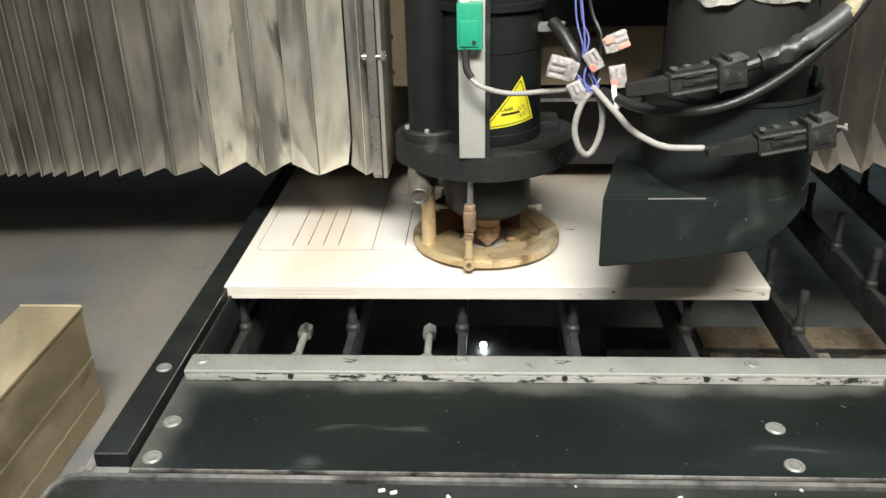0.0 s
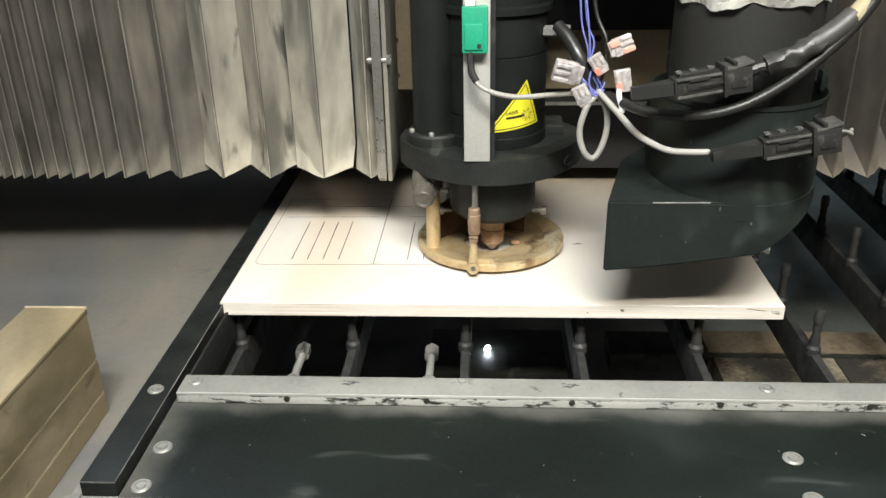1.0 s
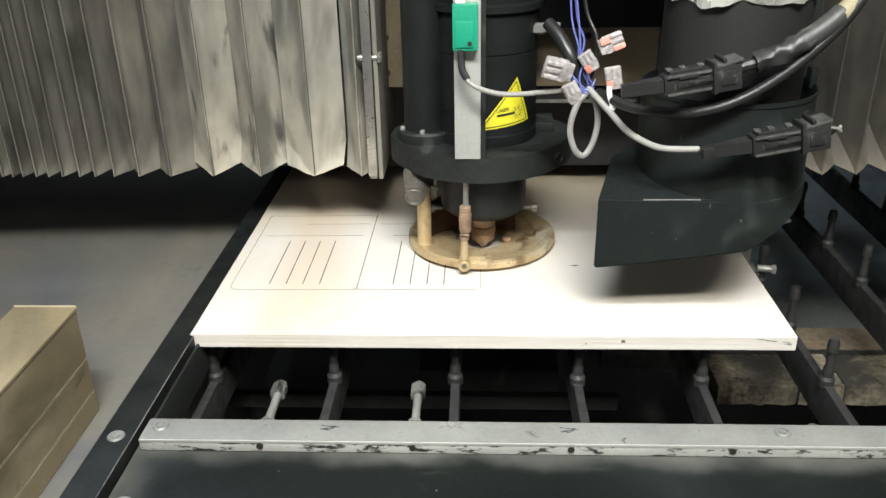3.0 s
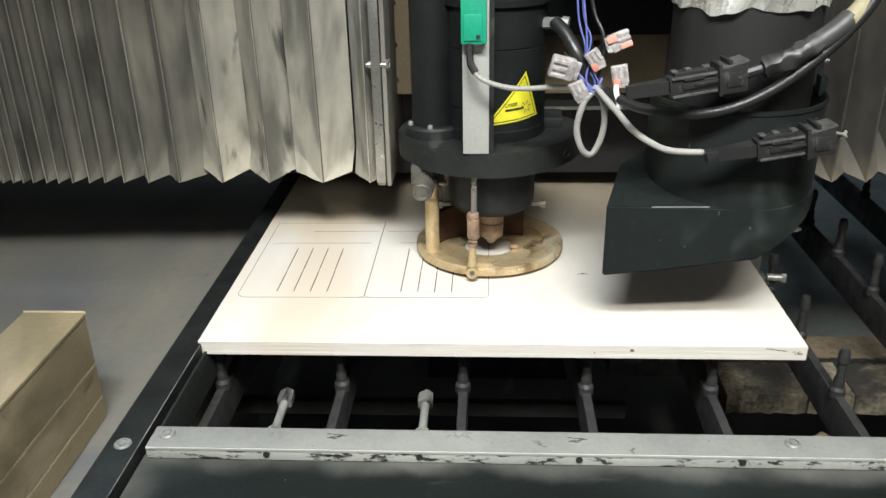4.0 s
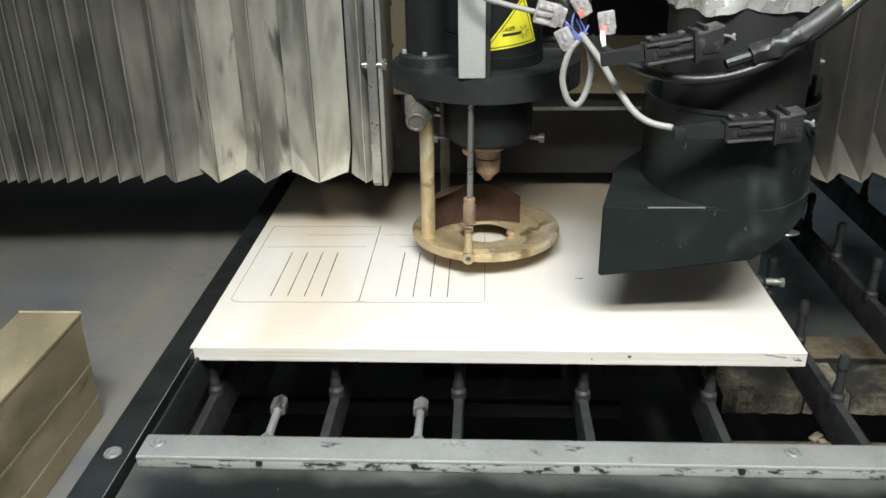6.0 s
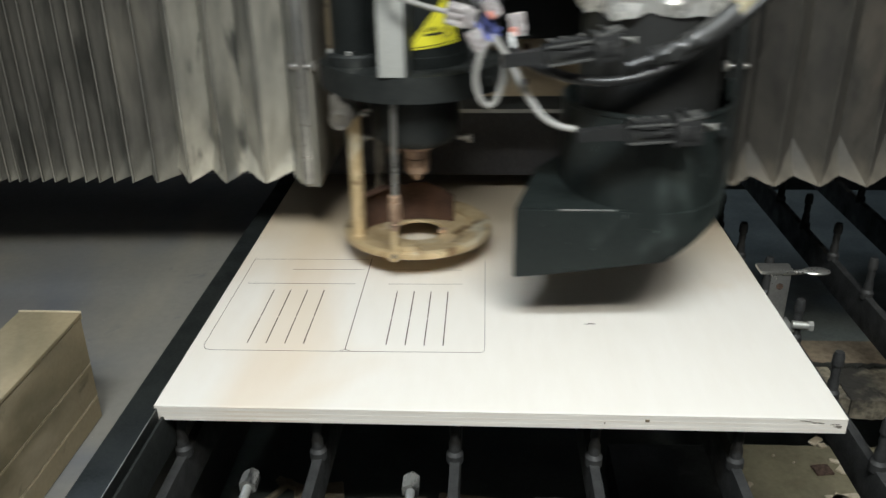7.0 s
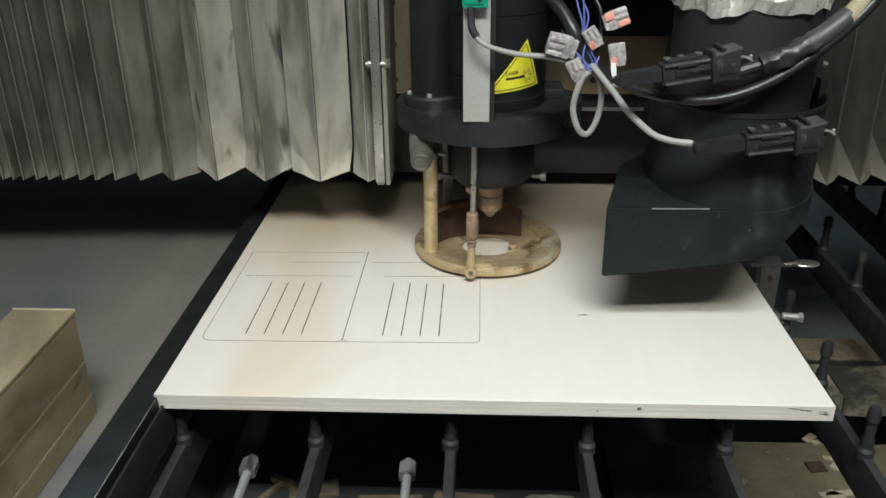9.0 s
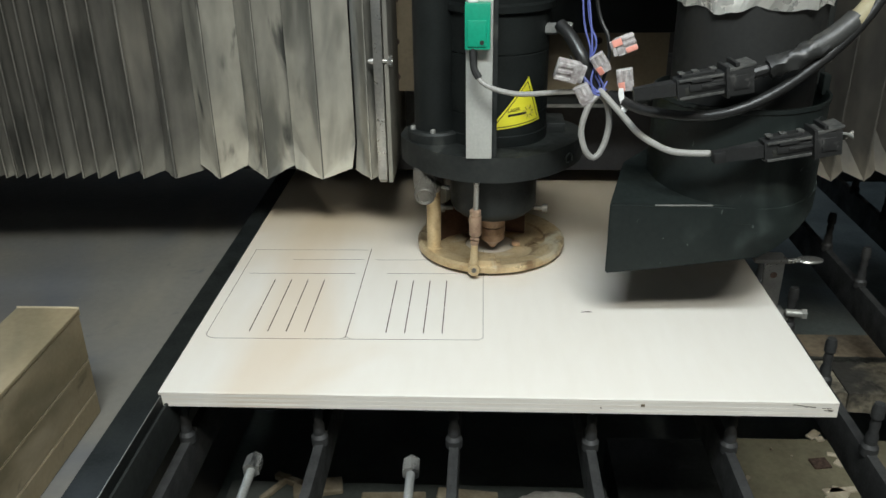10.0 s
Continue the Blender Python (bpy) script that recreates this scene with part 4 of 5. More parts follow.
    lathe(bm, [(0, 0.0612), (0.037, 0.0612), (0.0365, 0.0585), (0.024, 0.0500), (0.0175, 0.0480), (0.0172, 0.0375), (0.0158, 0.0365), (0.0172, 0.0355), (0.0175, 0.0265), (0.0160, 0.0252),
               (0.0165, 0.0240), (0.0165, 0.0165), (0.0085, 0.0095), (0.0045, 0.0035), (0, 0.0030)], nx, ny, 40)
    P("nozzle", bm, M_COPPER, "sooty stepped copper nozzle")
    bm = B()
    bmesh.ops.create_uvsphere(bm, u_segments=14, v_segments=8, radius=0.0085)
    bmesh.ops.translate(bm, vec=(nx - 0.026, ny - 0.030, 0.056), verts=bm.verts)
    P("nozzle_clip", bm, M_COPPER)
    for sx in (1, -1):
        bm = B()
        rod(bm, (nx + sx * 0.056, ny - 0.006, 0.065), (nx + sx * 0.068, ny - 0.008, 0.065), 0.0032)
        rod(bm, (nx + sx * 0.068, ny - 0.008, 0.065), (nx + sx * 0.075, ny - 0.009, 0.065), 0.0062, seg=18)
        P("side_screw", bm, M_CAST)
    # valve with round knob under the flange, guide for the foot's post
    bm = B()
    box(bm, -0.092, -0.062, 1.030, 1.06, 0.104, 0.132, 0.004)
    rod(bm, (-0.066, 1.058, 0.100), (-0.066, 1.058, 0.131), 0.0135, seg=24)
    rod(bm, (-0.078, 1.028, 0.118), (-0.060, 1.040, 0.104), 0.008)
    valve = P("valve", bm, M_CAST, "grey cast valve with round knob")
    bm = B()
    rod(bm, (-0.0740, 1.032, 0.109), (-0.0755, 1.008, 0.1035), 0.0138, seg=28)
    for k in range(18):
        a = 2 * math.pi * k / 18
        dx, dz = 0.0138 * math.cos(a), 0.0138 * math.sin(a)
        rod(bm, (-0.0741 + dx, 1.031, 0.1088 + dz), (-0.0751 + dx, 1.014, 0.1050 + dz), 0.0011, seg=6)
    P("knob", bm, M_CAST, "knurled round knob", valve)
    bm = B()
    lathe(bm, [(0.0, 0.0004), (0.0085, 0.0008), (0.0098, 0.0030), (0.0118, 0.0032), (0.0130, 0.0016), (0.0132, 0.0)], 0, 0, 28)
    bmesh.ops.transform(bm, matrix=Matrix.Translation((-0.0755, 1.0080, 0.1035)) @ Matrix.Rotation(radians(102), 4, "X"), verts=bm.verts)
    P("knob_face", bm, M_CAST, "dished dull knob face", valve)
    P("valve_screw", rod(B(), (-0.054, 1.04, 0.105), (-0.044, 1.036, 0.105), 0.003), M_DULL_STEEL, "", valve)
    return rides(e, up(base), lift=1.0)


laser_head()


def pressure_foot():
    """The brass ring that slides over the sheet, with its posts and rod."""
    base = (AX, AY, 0.0012)
    e = thing("pressure_foot", "worn brass ring foot with posts round the nozzle", "pressure foot", up(base))
    P = maker(e, base)
    R = 0.1055
    prof = [(0.036, 0.0030), (0.037, 0.0050), (0.055, 0.0058), (0.074, 0.0074), (0.0775, 0.0096), (0.0785, 0.0135), (0.084, 0.0150), (R - 0.004, 0.0166), (R, 0.0140), (R, 0.0060),
            (R - 0.008, 0.0030), (0.085, 0.0022), (0.082, 0.0012), (0.036, 0.0012)]
    P("ring", lathe(B(), prof, AX, AY, 96, closed=True), M_BRASS, "worn brass sliding ring")
    bm = B()
    box(bm, AX - 0.030, AX + 0.006, AY - 0.102, AY - 0.080, 0.012, 0.0235, 0.0012)
    box(bm, AX + 0.004, AX + 0.013, AY - 0.101, AY - 0.083, 0.012, 0.0195, 0.001)
    P("rod_block", bm, M_BRASS, "small brass block")
    P("tab", box(B(), AX + 0.030, AX + 0.042, AY - 0.014, AY - 0.004, 0.005, 0.011, 0.002), M_COPPER)
    bm = B()
    rod(bm, (-0.067, 1.056, 0.010), (-0.066, 1.058, 0.205), 0.0098, seg=28)
    rod(bm, (-0.067, 1.056, 0.010), (-0.067, 1.056, 0.018), 0.0135, 0.0105, seg=28)
    P("post", bm, M_BRASS, "round brass guide post")
    P("post", box(B(), -0.054, -0.040, 1.152, 1.160, 0.010, 0.20, 0.002), M_CAST, "flat dark rear post")
    # leather skirt behind the nozzle: a bent sheet with a ragged upper edge
    bm = B()
    line = smooth_line([(-0.078, -0.030, 0), (-0.068, 0.006, 0), (-0.038, 0.030, 0), (0.006, 0.0395, 0), (0.050, 0.030, 0)], 30)
    out = [(AX + p.x, AY + p.y) for p in line]
    back = [(AX + p.x + 0.0006, AY + p.y + 0.003) for p in reversed(line)]
    prism(bm, out + back, 0.0062, lambda x, y: 0.063 - 0.4 * max(0, x - AX - 0.01) + 0.006 * noise.noise(Vector((x * 60, y * 60, 2))))
    bmesh.ops.triangulate(bm, faces=[f for f in bm.faces if len(f.verts) > 4])
    P("skirt", bm, M_RUST, "rust-brown leather skirt")
    # rod, coupling and rod end
    rx, ry = -0.0085, 0.9975
    P("rod", rod(B(), (rx + 0.0008, ry, 0.090), (rx + 0.003, ry + 0.003, 0.25), 0.0038, seg=18), M_STEEL, "slim bright steel rod")
    bm = B()
    lathe(bm, [(0, 0.0955), (0.0055, 0.0955), (0.0075, 0.094), (0.0075, 0.0885), (0.0066, 0.0875), (0.0066, 0.0865), (0.0082, 0.0855), (0.0082, 0.060), (0.0068, 0.058), (0.0045, 0.0565),
               (0.0045, 0.054), (0, 0.054)], rx, ry, 24)
    P("coupling", bm, M_COPPER, "brass-toned rod coupling")
    bm = B()
    rod(bm, (rx - 0.0005, 0.9945, 0.056), (rx - 0.0008, 0.9930, 0.0530), 0.0070, seg=6)
    rod(bm, (rx - 0.0008, 0.9930, 0.0528), (rx - 0.0008, 0.9922, 0.0490), 0.0060, seg=18)
    rod(bm, (rx - 0.0008, 0.9922, 0.0490), (rx - 0.0010, 0.9915, 0.0465), 0.0048, 0.0044, seg=18)
    P("lock_nut", bm, M_COPPER, "small brass lock nut")
    bm = B()
    rod(bm, (rx - 0.0010, 0.9916, 0.0470), (rx - 0.0014, 0.9855, 0.0225), 0.0046, 0.0058, seg=18)
    eye_bm = B()
    lathe(eye_bm, [(0.0036, -0.0042), (0.0070, -0.0042), (0.0080, -0.0030), (0.0080, 0.0030), (0.0070, 0.0042), (0.0036, 0.0042)], 0, 0, 28, closed=True)
    bmesh.ops.transform(eye_bm, matrix=Matrix.Translation((rx - 0.0015, 0.9835, 0.0145)) @ Matrix.Rotation(radians(80), 4, "X"), verts=eye_bm.verts)
    end = P("rod_end", bm, M_BRASS, "tapered brass rod end")
    P("eye", eye_bm, M_BRASS, "round brass eye", end)
    P("ball", rod(B(), (rx - 0.0015, 0.9800, 0.0150), (rx - 0.0015, 0.9880, 0.0138), 0.0033, seg=18), M_CAST, "dark ball in the eye", end)
    return rides(e, up(base), foot=1.0)


pressure_foot()


# ---- carriage, extraction hood ----
def carriage():
    base = (0.1, 1.25, 0.2)
    e = thing("carriage", "beige painted carriage plate with drilled holes", "carriage plate", up(base))
    P = maker(e, base)
    plate = P("plate", box(B(), -0.152, 0.27, 1.222, 1.237, 0.196, 0.75, 0.002), M_BEIGE)
    for x, z in ((-0.128, 0.218), (-0.128, 0.270), (0.168, 0.218), (0.168, 0.270), (-0.128, 0.33), (0.168, 0.33)):
        bm = B()
        lathe(bm, [(0.0052, 0), (0.0076, 0), (0.0076, 0.0012), (0.0052, 0.0012)], 0, 0, 20, closed=True)
        bmesh.ops.transform(bm, matrix=Matrix.Translation((x, 1.2216, z)) @ Matrix.Rotation(radians(90), 4, "X"), verts=bm.verts)
        P("hole", bm, M_BEIGE, "chamfered hole", plate)
        # dark disc inside the ring gives the hole's shade
        P("hole", rod(B(), (x, 1.2218, z), (x, 1.2210, z), 0.0052, seg=20), M_KERF, "dark drilled hole", plate)
    P("rail_block", box(B(), -0.10, 0.25, 1.24, 1.298, 0.165, 0.36, 0.003), M_DULL_STEEL)
    # block above the view, added to keep the plate's right part in shade
    P("head_mount", box(B(), -0.07, 0.285, 1.172, 1.221, 0.41, 0.62, 0.003), M_BLACK)
    # black block set where the plate turns dark, from z 0.288 up
    P("mount_block", box(B(), 0.085, 0.285, 1.180, 1.2215, 0.288, 0.409, 0.003), M_BLACK, "black mounting block")
    P("lower_plate", box(B(), -0.10, 0.27, 1.2385, 1.2395, 0.172, 0.20), M_BLACK_DUSTY)
    # second block out of view, added to throw shade down the plate
    P("hood_arm", box(B(), 0.095, 0.31, 1.00, 1.170, 0.405, 0.47, 0.004), M_BLACK)
    return rides(e, up(base))


carriage()

HX, HY = 0.294, 0.945     # axis of the extraction duct


def fume_hood():
    base = (HX, HY, 0.1)
    e = thing("fume_hood", "dark green dusty sheet-metal extraction hood", "extraction hood", up(base))
    P = maker(e, base)
    r = 0.098
    arc = [(HX + r * math.cos(radians(a)), HY + r * math.sin(radians(a))) for a in range(-80, 91, 10)]
    outline = [(0.142, 0.858), (0.196, 0.855)] + arc + [(0.218, 1.02), (0.172, 0.966)]

    def low(x, y):
        return 0.073 + 0.13 * max(0, x - 0.142) + 0.9 * max(0, x - 0.296) ** 1.3

    def high(x, y):
        return 0.160 + 0.12 * max(0, y - 0.857)
    bm = B()
    prism(bm, outline, low, high)
    bmesh.ops.triangulate(bm, faces=[f for f in bm.faces if len(f.verts) > 4])
    bmesh.ops.bevel(bm, geom=[ed for ed in bm.edges if ed.calc_face_angle(0) > 0.6], offset=0.002, segments=2, affect="EDGES")
    P("snout", bm, M_HOOD, "bent sheet-metal snout")
    bm = B()
    lathe(bm, [(0.092, 0.135), (0.0960, 0.140), (0.0955, 0.262), (0.0970, 0.2635), (0.0970, 0.268), (0.0945, 0.268), (0.092, 0.262), (0.090, 0.14)], HX, HY, 64, closed=True)
    P("cuff", bm, M_HOOD, "round cuff with rolled rim")
    # thin pale strip stands for the highlight along the snout's crease
    P("seam", box(B(), 0.191, 0.254, 0.8535, 0.8550, 0.1590, 0.1608, 0.0006), M_DULL_STEEL, "bright worn crease")
    bm = B()
    rod(bm, (HX + 0.066, HY - 0.066, 0.245), (HX + 0.069, HY - 0.071, 0.245), 0.009)
    rod(bm, (HX + 0.069, HY - 0.071, 0.245), (HX + 0.072, HY - 0.078, 0.245), 0.0055, seg=6)
    P("cuff_screw", bm, M_BLACK_DUSTY)
    P("tab", box(B(), HX + 0.089, HX + 0.097, HY - 0.008, HY + 0.008, 0.262, 0.285, 0.002), M_HOOD)
    # duct pipe and its foil wrap
    bm = B()
    lathe(bm, [(0.074, 0.20), (0.078, 0.20), (0.079, 0.372), (0.075, 0.372)], HX, HY, 56, closed=True)
    pipe = P("duct_pipe", bm, M_DUCT, "black rubber duct pipe")
    bm = B()
    n, m = 90, 16
    rings = []
    for j in range(m + 1):
        z = 0.367 + 0.20 * j / m
        row = []
        for i in range(n):
            a = 2 * math.pi * i / n
            q = Vector((math.cos(a) * 3.2, math.sin(a) * 3.2, z * 60))
            rr = 0.083 + 0.007 * noise.noise(q) + 0.004 * noise.noise(q * 2.7)
            zz = z + (0.010 * noise.noise(Vector((math.cos(a) * 4, math.sin(a) * 4, 1.7))) if j == 0 else 0)
            row.append(bm.verts.new((HX + rr * math.cos(a), HY + rr * math.sin(a), zz)))
        rings.append(row)
    for p, q in zip(rings, rings[1:]):
        for i in range(n):
            bm.faces.new((p[i], p[(i + 1) % n], q[(i + 1) % n], q[i]))
    bmesh.ops.solidify(bm, geom=bm.faces, thickness=0.001)
    P("foil_wrap", bm, M_FOIL, "crumpled silver foil wrap", None, False)
    return rides(e, up(base))


fume_hood()


# ---- bellows ----
FOLD = 0.056      # width of one cloth panel
BY, BZ0, BZ1 = 1.10, 0.099, 0.52


def fold_panel(sign, material, seed, bend, tuck, ridge=0.0011):
    """One cloth panel of the bellows from its front fold (origin) to its rear fold, with the tucked corner at the foot; sign: to which side it runs."""
    bm = B()
    nx, n1, n2, th = 8, 4, 15, 0.0012
    nz = n1 + n2
    front, back = [], []
    for j in range(nz + 1):
        row = []
        for i in range(nx + 1):
            u = FOLD * (0, 0.035, 0.07, 0.2, 0.36, 0.52, 0.68, 0.84, 1.0)[i]
            crease = BZ0 + tuck * max(0.01, u / FOLD)
            z = BZ0 + (crease - BZ0) * j / n1 if j <= n1 else crease + (BZ1 - crease) * ((j - n1) / n2) ** 1.3
            # below a slanting crease from the front fold's foot the cloth is folded forward again
            over = max(0.0, u / FOLD - (z - BZ0) / tuck)
            x, y = u - 0.75 * bend * over, -0.66 * bend * over
            y += (0.0026 * noise.noise(Vector((u * 45, z * 14, seed * 3.1))) + 0.0016 * noise.noise(Vector((u * 80, z * 45, seed * 1.7)))) * min(1, u / FOLD * 3) * min(1, (1 - u / FOLD) * 3 + 0.2)
            y -= ridge if 0 < i < 2 and over == 0 else 0
            z2 = z + 0.011 * over * (bend > 0.01)
            row.append((sign * x, y, z2))
        front.append([bm.verts.new(c) for c in row])
        back.append([bm.verts.new((x, y + th, z)) for x, y, z in row])
    for g in (front, back):
        for p, q in zip(g, g[1:]):
            for i in range(nx):
                bm.faces.new((p[i], p[i + 1], q[i + 1], q[i]))
    for i in range(nx):
        bm.faces.new((front[0][i], front[0][i + 1], back[0][i + 1], back[0][i]))
        bm.faces.new((front[-1][i], front[-1][i + 1], back[-1][i + 1], back[-1][i]))
    for j in range(nz):
        bm.faces.new((front[j][0], front[j + 1][0], back[j + 1][0], back[j][0]))
        bm.faces.new((front[j][-1], front[j + 1][-1], back[j + 1][-1], back[j][-1]))
    me = finish("fold_panel", bm, material)
    return me


def bellows(name, label, x_end, side, pitches, squeezed, fixed, fixed_pitch, material, tuck):
    """side -1: runs to the left of the carriage. Pitches at rest and when the carriage stands at its far left, from the carriage outwards; then still folds."""
    base = (x_end + side * 0.4, BY + 0.09, BZ0)
    e = thing(name, label, "bellows cover", up(base), "bellows on the gantry")
    P = maker(e, base)
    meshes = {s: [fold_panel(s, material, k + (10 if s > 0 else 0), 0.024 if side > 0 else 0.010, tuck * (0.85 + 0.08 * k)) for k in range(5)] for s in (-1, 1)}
    # left side: first four folds take the paler copy that stands for stronger light
    near_panels = {s: [fold_panel(s, M_BELLOWS_LIT if side < 0 else material, k + 30 + (10 if s > 0 else 0), 0.026 if side > 0 else (0.010, 0.017, 0.015, 0.011)[k], tuck * (0.85 + 0.08 * k), 0.0004) for k in range(4)] for s in (-1, 1)}
    far = min(v for t, v in CARRIAGE_X)
    times = [t for t, v in CARRIAGE_X]
    n = 0

    def panel(rows_of):
        """rows_of: for each share of the squeeze, the fold's x and the panel's half pitch."""
        nonlocal n
        for s in (-1, 1):
            ob = new("fold_panel", near_panels[s][n // 2] if n < 8 else meshes[s][n % 5])
            ob.parent = e
            n += 1

            def place(x, half):
                a = math.degrees(math.acos(min(1, half / FOLD)))
                return pose(x - base[0], BY - base[1], -base[2], 0, 0, s * a)
            if rows_of[1] is None:
                ob.matrix_basis = place(*rows_of[0])
            else:
                rows = []
                for t in times:
                    f = steps(CARRIAGE_X, t) / far
                    (xa, ha), (xb, hb) = rows_of
                    rows.append((t, place(xa + (xb - xa) * f, ha + (hb - ha) * f)))
                MOVERS.append((ob, rows))
    xa, xb = x_end, x_end + far
    for pa, pb in zip(pitches, squeezed):
        panel(((xa + side * pa / 2, pa / 2), (xb + side * pb / 2, pb / 2)))
        xa, xb = xa + side * pa, xb + side * pb
    for k in range(fixed):
        pf = fixed_pitch(k)
        panel(((xa + side * pf / 2, pf / 2), None))
        xa += side * pf
    # end frame on the carriage
    bm = B()
    sgn = -side
    box(bm, x_end + sgn * 0.001, x_end + sgn * 0.007, BY - 0.004, BY + 0.215, BZ0 - 0.003, BZ1, 0.0008)
    box(bm, x_end - sgn * 0.012, x_end - sgn * 0.001, BY - 0.006, BY + 0.004, BZ0 - 0.002, BZ1, 0.0015)
    end = part("end_frame", bm, M_BELLOWS if side < 0 else M_BLACK_DUSTY, e, "steel-edged end frame" if side < 0 else "dark end frame")
    bmesh_ops_shift(end, base)
    bm = B()
    box(bm, x_end - sgn * 0.013, x_end - sgn * 0.0005, BY - 0.0085, BY - 0.0062, BZ0 + 0.003, BZ1, 0.0006)
    P("edge_strip", bm, M_STEEL if side < 0 else M_BLACK_DUSTY, "bright steel edge strip" if side < 0 else "", end)
    for z in (0.268, 0.42):
        bm = B()
        rod(bm, (x_end - sgn * 0.020, BY - 0.004, z), (x_end + sgn * 0.013, BY - 0.004, z), 0.003, seg=12)
        rod(bm, (x_end + sgn * 0.007, BY - 0.004, z), (x_end + sgn * 0.0125, BY - 0.004, z), 0.0075, seg=6)
        rod(bm, (x_end - sgn * 0.013, BY - 0.004, z), (x_end - sgn * 0.017, BY - 0.004, z), 0.0045, seg=12)
        P("bolt", bm, M_STEEL, "bright hexagon bolt", end)
    MOVERS.append((end, [(t, pose(v, 0, 0)) for t, v in CARRIAGE_X]))
    return e


def bmesh_ops_shift(ob, base):
    ob.data.transform(Matrix.Translation([-c for c in base]))


REST = [0.050, 0.090, 0.068, 0.072, 0.056, 0.038, 0.036, 0.022]
k = (sum(REST) - 0.188) / sum(REST)
bellows("bellows", "dusty grey cloth bellows cover with sharp folds", -0.133, -1, REST, [p * k for p in REST], 40,
        lambda i: max(0.0100, 0.024 * 0.92 ** i) * (1 + 0.28 * math.sin(i * 2.3)), M_BELLOWS, 0.047)
REST_R = [0.030, 0.044, 0.046, 0.045, 0.044, 0.042]
bellows("bellows", "dusty brown cloth bellows cover with tucked folds", 0.432, 1, REST_R, [p + 0.188 / 6 for p in REST_R], 30,
        lambda i: max(0.012, 0.038 * 0.93 ** i), M_BELLOWS_R, 0.058)


# ---- wiring ----
CABLES = []


def flex_cable(name, label, at_rest, shares, r, material, n=12):
    """A cable in short stiff pieces. shares: for each of its points, how much of the head's lift it follows, and its sway to the left."""
    e = thing(name, label, "cable", up(at_rest[0]))
    inv = Vector(at_rest[0])

    def line(t):
        h = steps(HEAD_Z, t)
        return smooth_line([Vector(p) - inv + Vector((sw * h, 0, sh * h)) for p, (sh, sw) in zip(at_rest, shares)], n)
    times = [t for t, v in HEAD_Z]
    lines = {t: line(t) for t in times}
    longest = max((b - a).length for ln in lines.values() for a, b in zip(ln, ln[1:]))
    bm = B()
    lathe(bm, [(0, -longest / 2 - r * 0.9), (r * 0.6, -longest / 2 - r * 0.7), (r, -longest / 2), (r, -longest / 2 + 0.0002), (r, longest / 2 - 0.0002), (r, longest / 2), (r * 0.6, longest / 2 + r * 0.7), (0, longest / 2 + r * 0.9)], 0, 0, 14)
    me = finish("cable_piece", bm, material)
    for i in range(n):
        ob = new("cable_piece", me)
        ob.parent = e
        rows = []
        for t in times:
            a, b = lines[t][i], lines[t][i + 1]
            rows.append((t, Matrix.Translation((a + b) / 2) @ Vector((0, 0, 1)).rotation_difference(b - a).to_matrix().to_4x4()))
        MOVERS.append((ob, rows))
    rides(e, up(at_rest[0]))
    return e


WY = 0.93     # the wiring hangs in about this plane, before the head
flex_cable("sensor_cable", "grey sensor cable bending to the wire bundle",
           [(-0.012, 0.970, 0.300), (-0.010, 0.962, 0.280), (0.003, 0.955, 0.264), (0.038, 0.945, 0.256), (0.085, 0.935, 0.261), (0.128, WY, 0.266)],
           [(1, 0), (1, 0), (1, 0), (0.98, 0), (0.85, -0.08), (0.62, -0.15)], 0.0031, M_GREY_CABLE, 26)
flex_cable("signal_cable", "pale grey signal cable sagging to a connector",
           [(0.1340, 0.925, 0.2665), (0.1556, 0.90, 0.2460), (0.1703, 0.875, 0.2330), (0.1870, 0.858, 0.2255), (0.2020, 0.846, 0.2225), (0.2200, 0.838, 0.2235), (0.2380, 0.832, 0.2255)],
           [(0.62, -0.15), (0.60, -0.18), (0.57, -0.22), (0.50, -0.27), (0.41, -0.30), (0.33, -0.32), (0.29, -0.32)], 0.0036, M_GREY_CABLE, 44)
flex_cable("power_cable", "black power cable drooping past the duct",
           [(0.145, 0.925, 0.262), (0.180, 0.880, 0.256), (0.240, 0.845, 0.262), (0.300, 0.838, 0.290), (0.360, 0.838, 0.345), (0.392, 0.845, 0.400), (0.405, 0.86, 0.47)],
           [(0.62, -0.15), (0.52, -0.18), (0.38, -0.18), (0.25, -0.15), (0.15, -0.1), (0.05, 0), (0, 0)], 0.0056, M_BLACK_CABLE, 40)


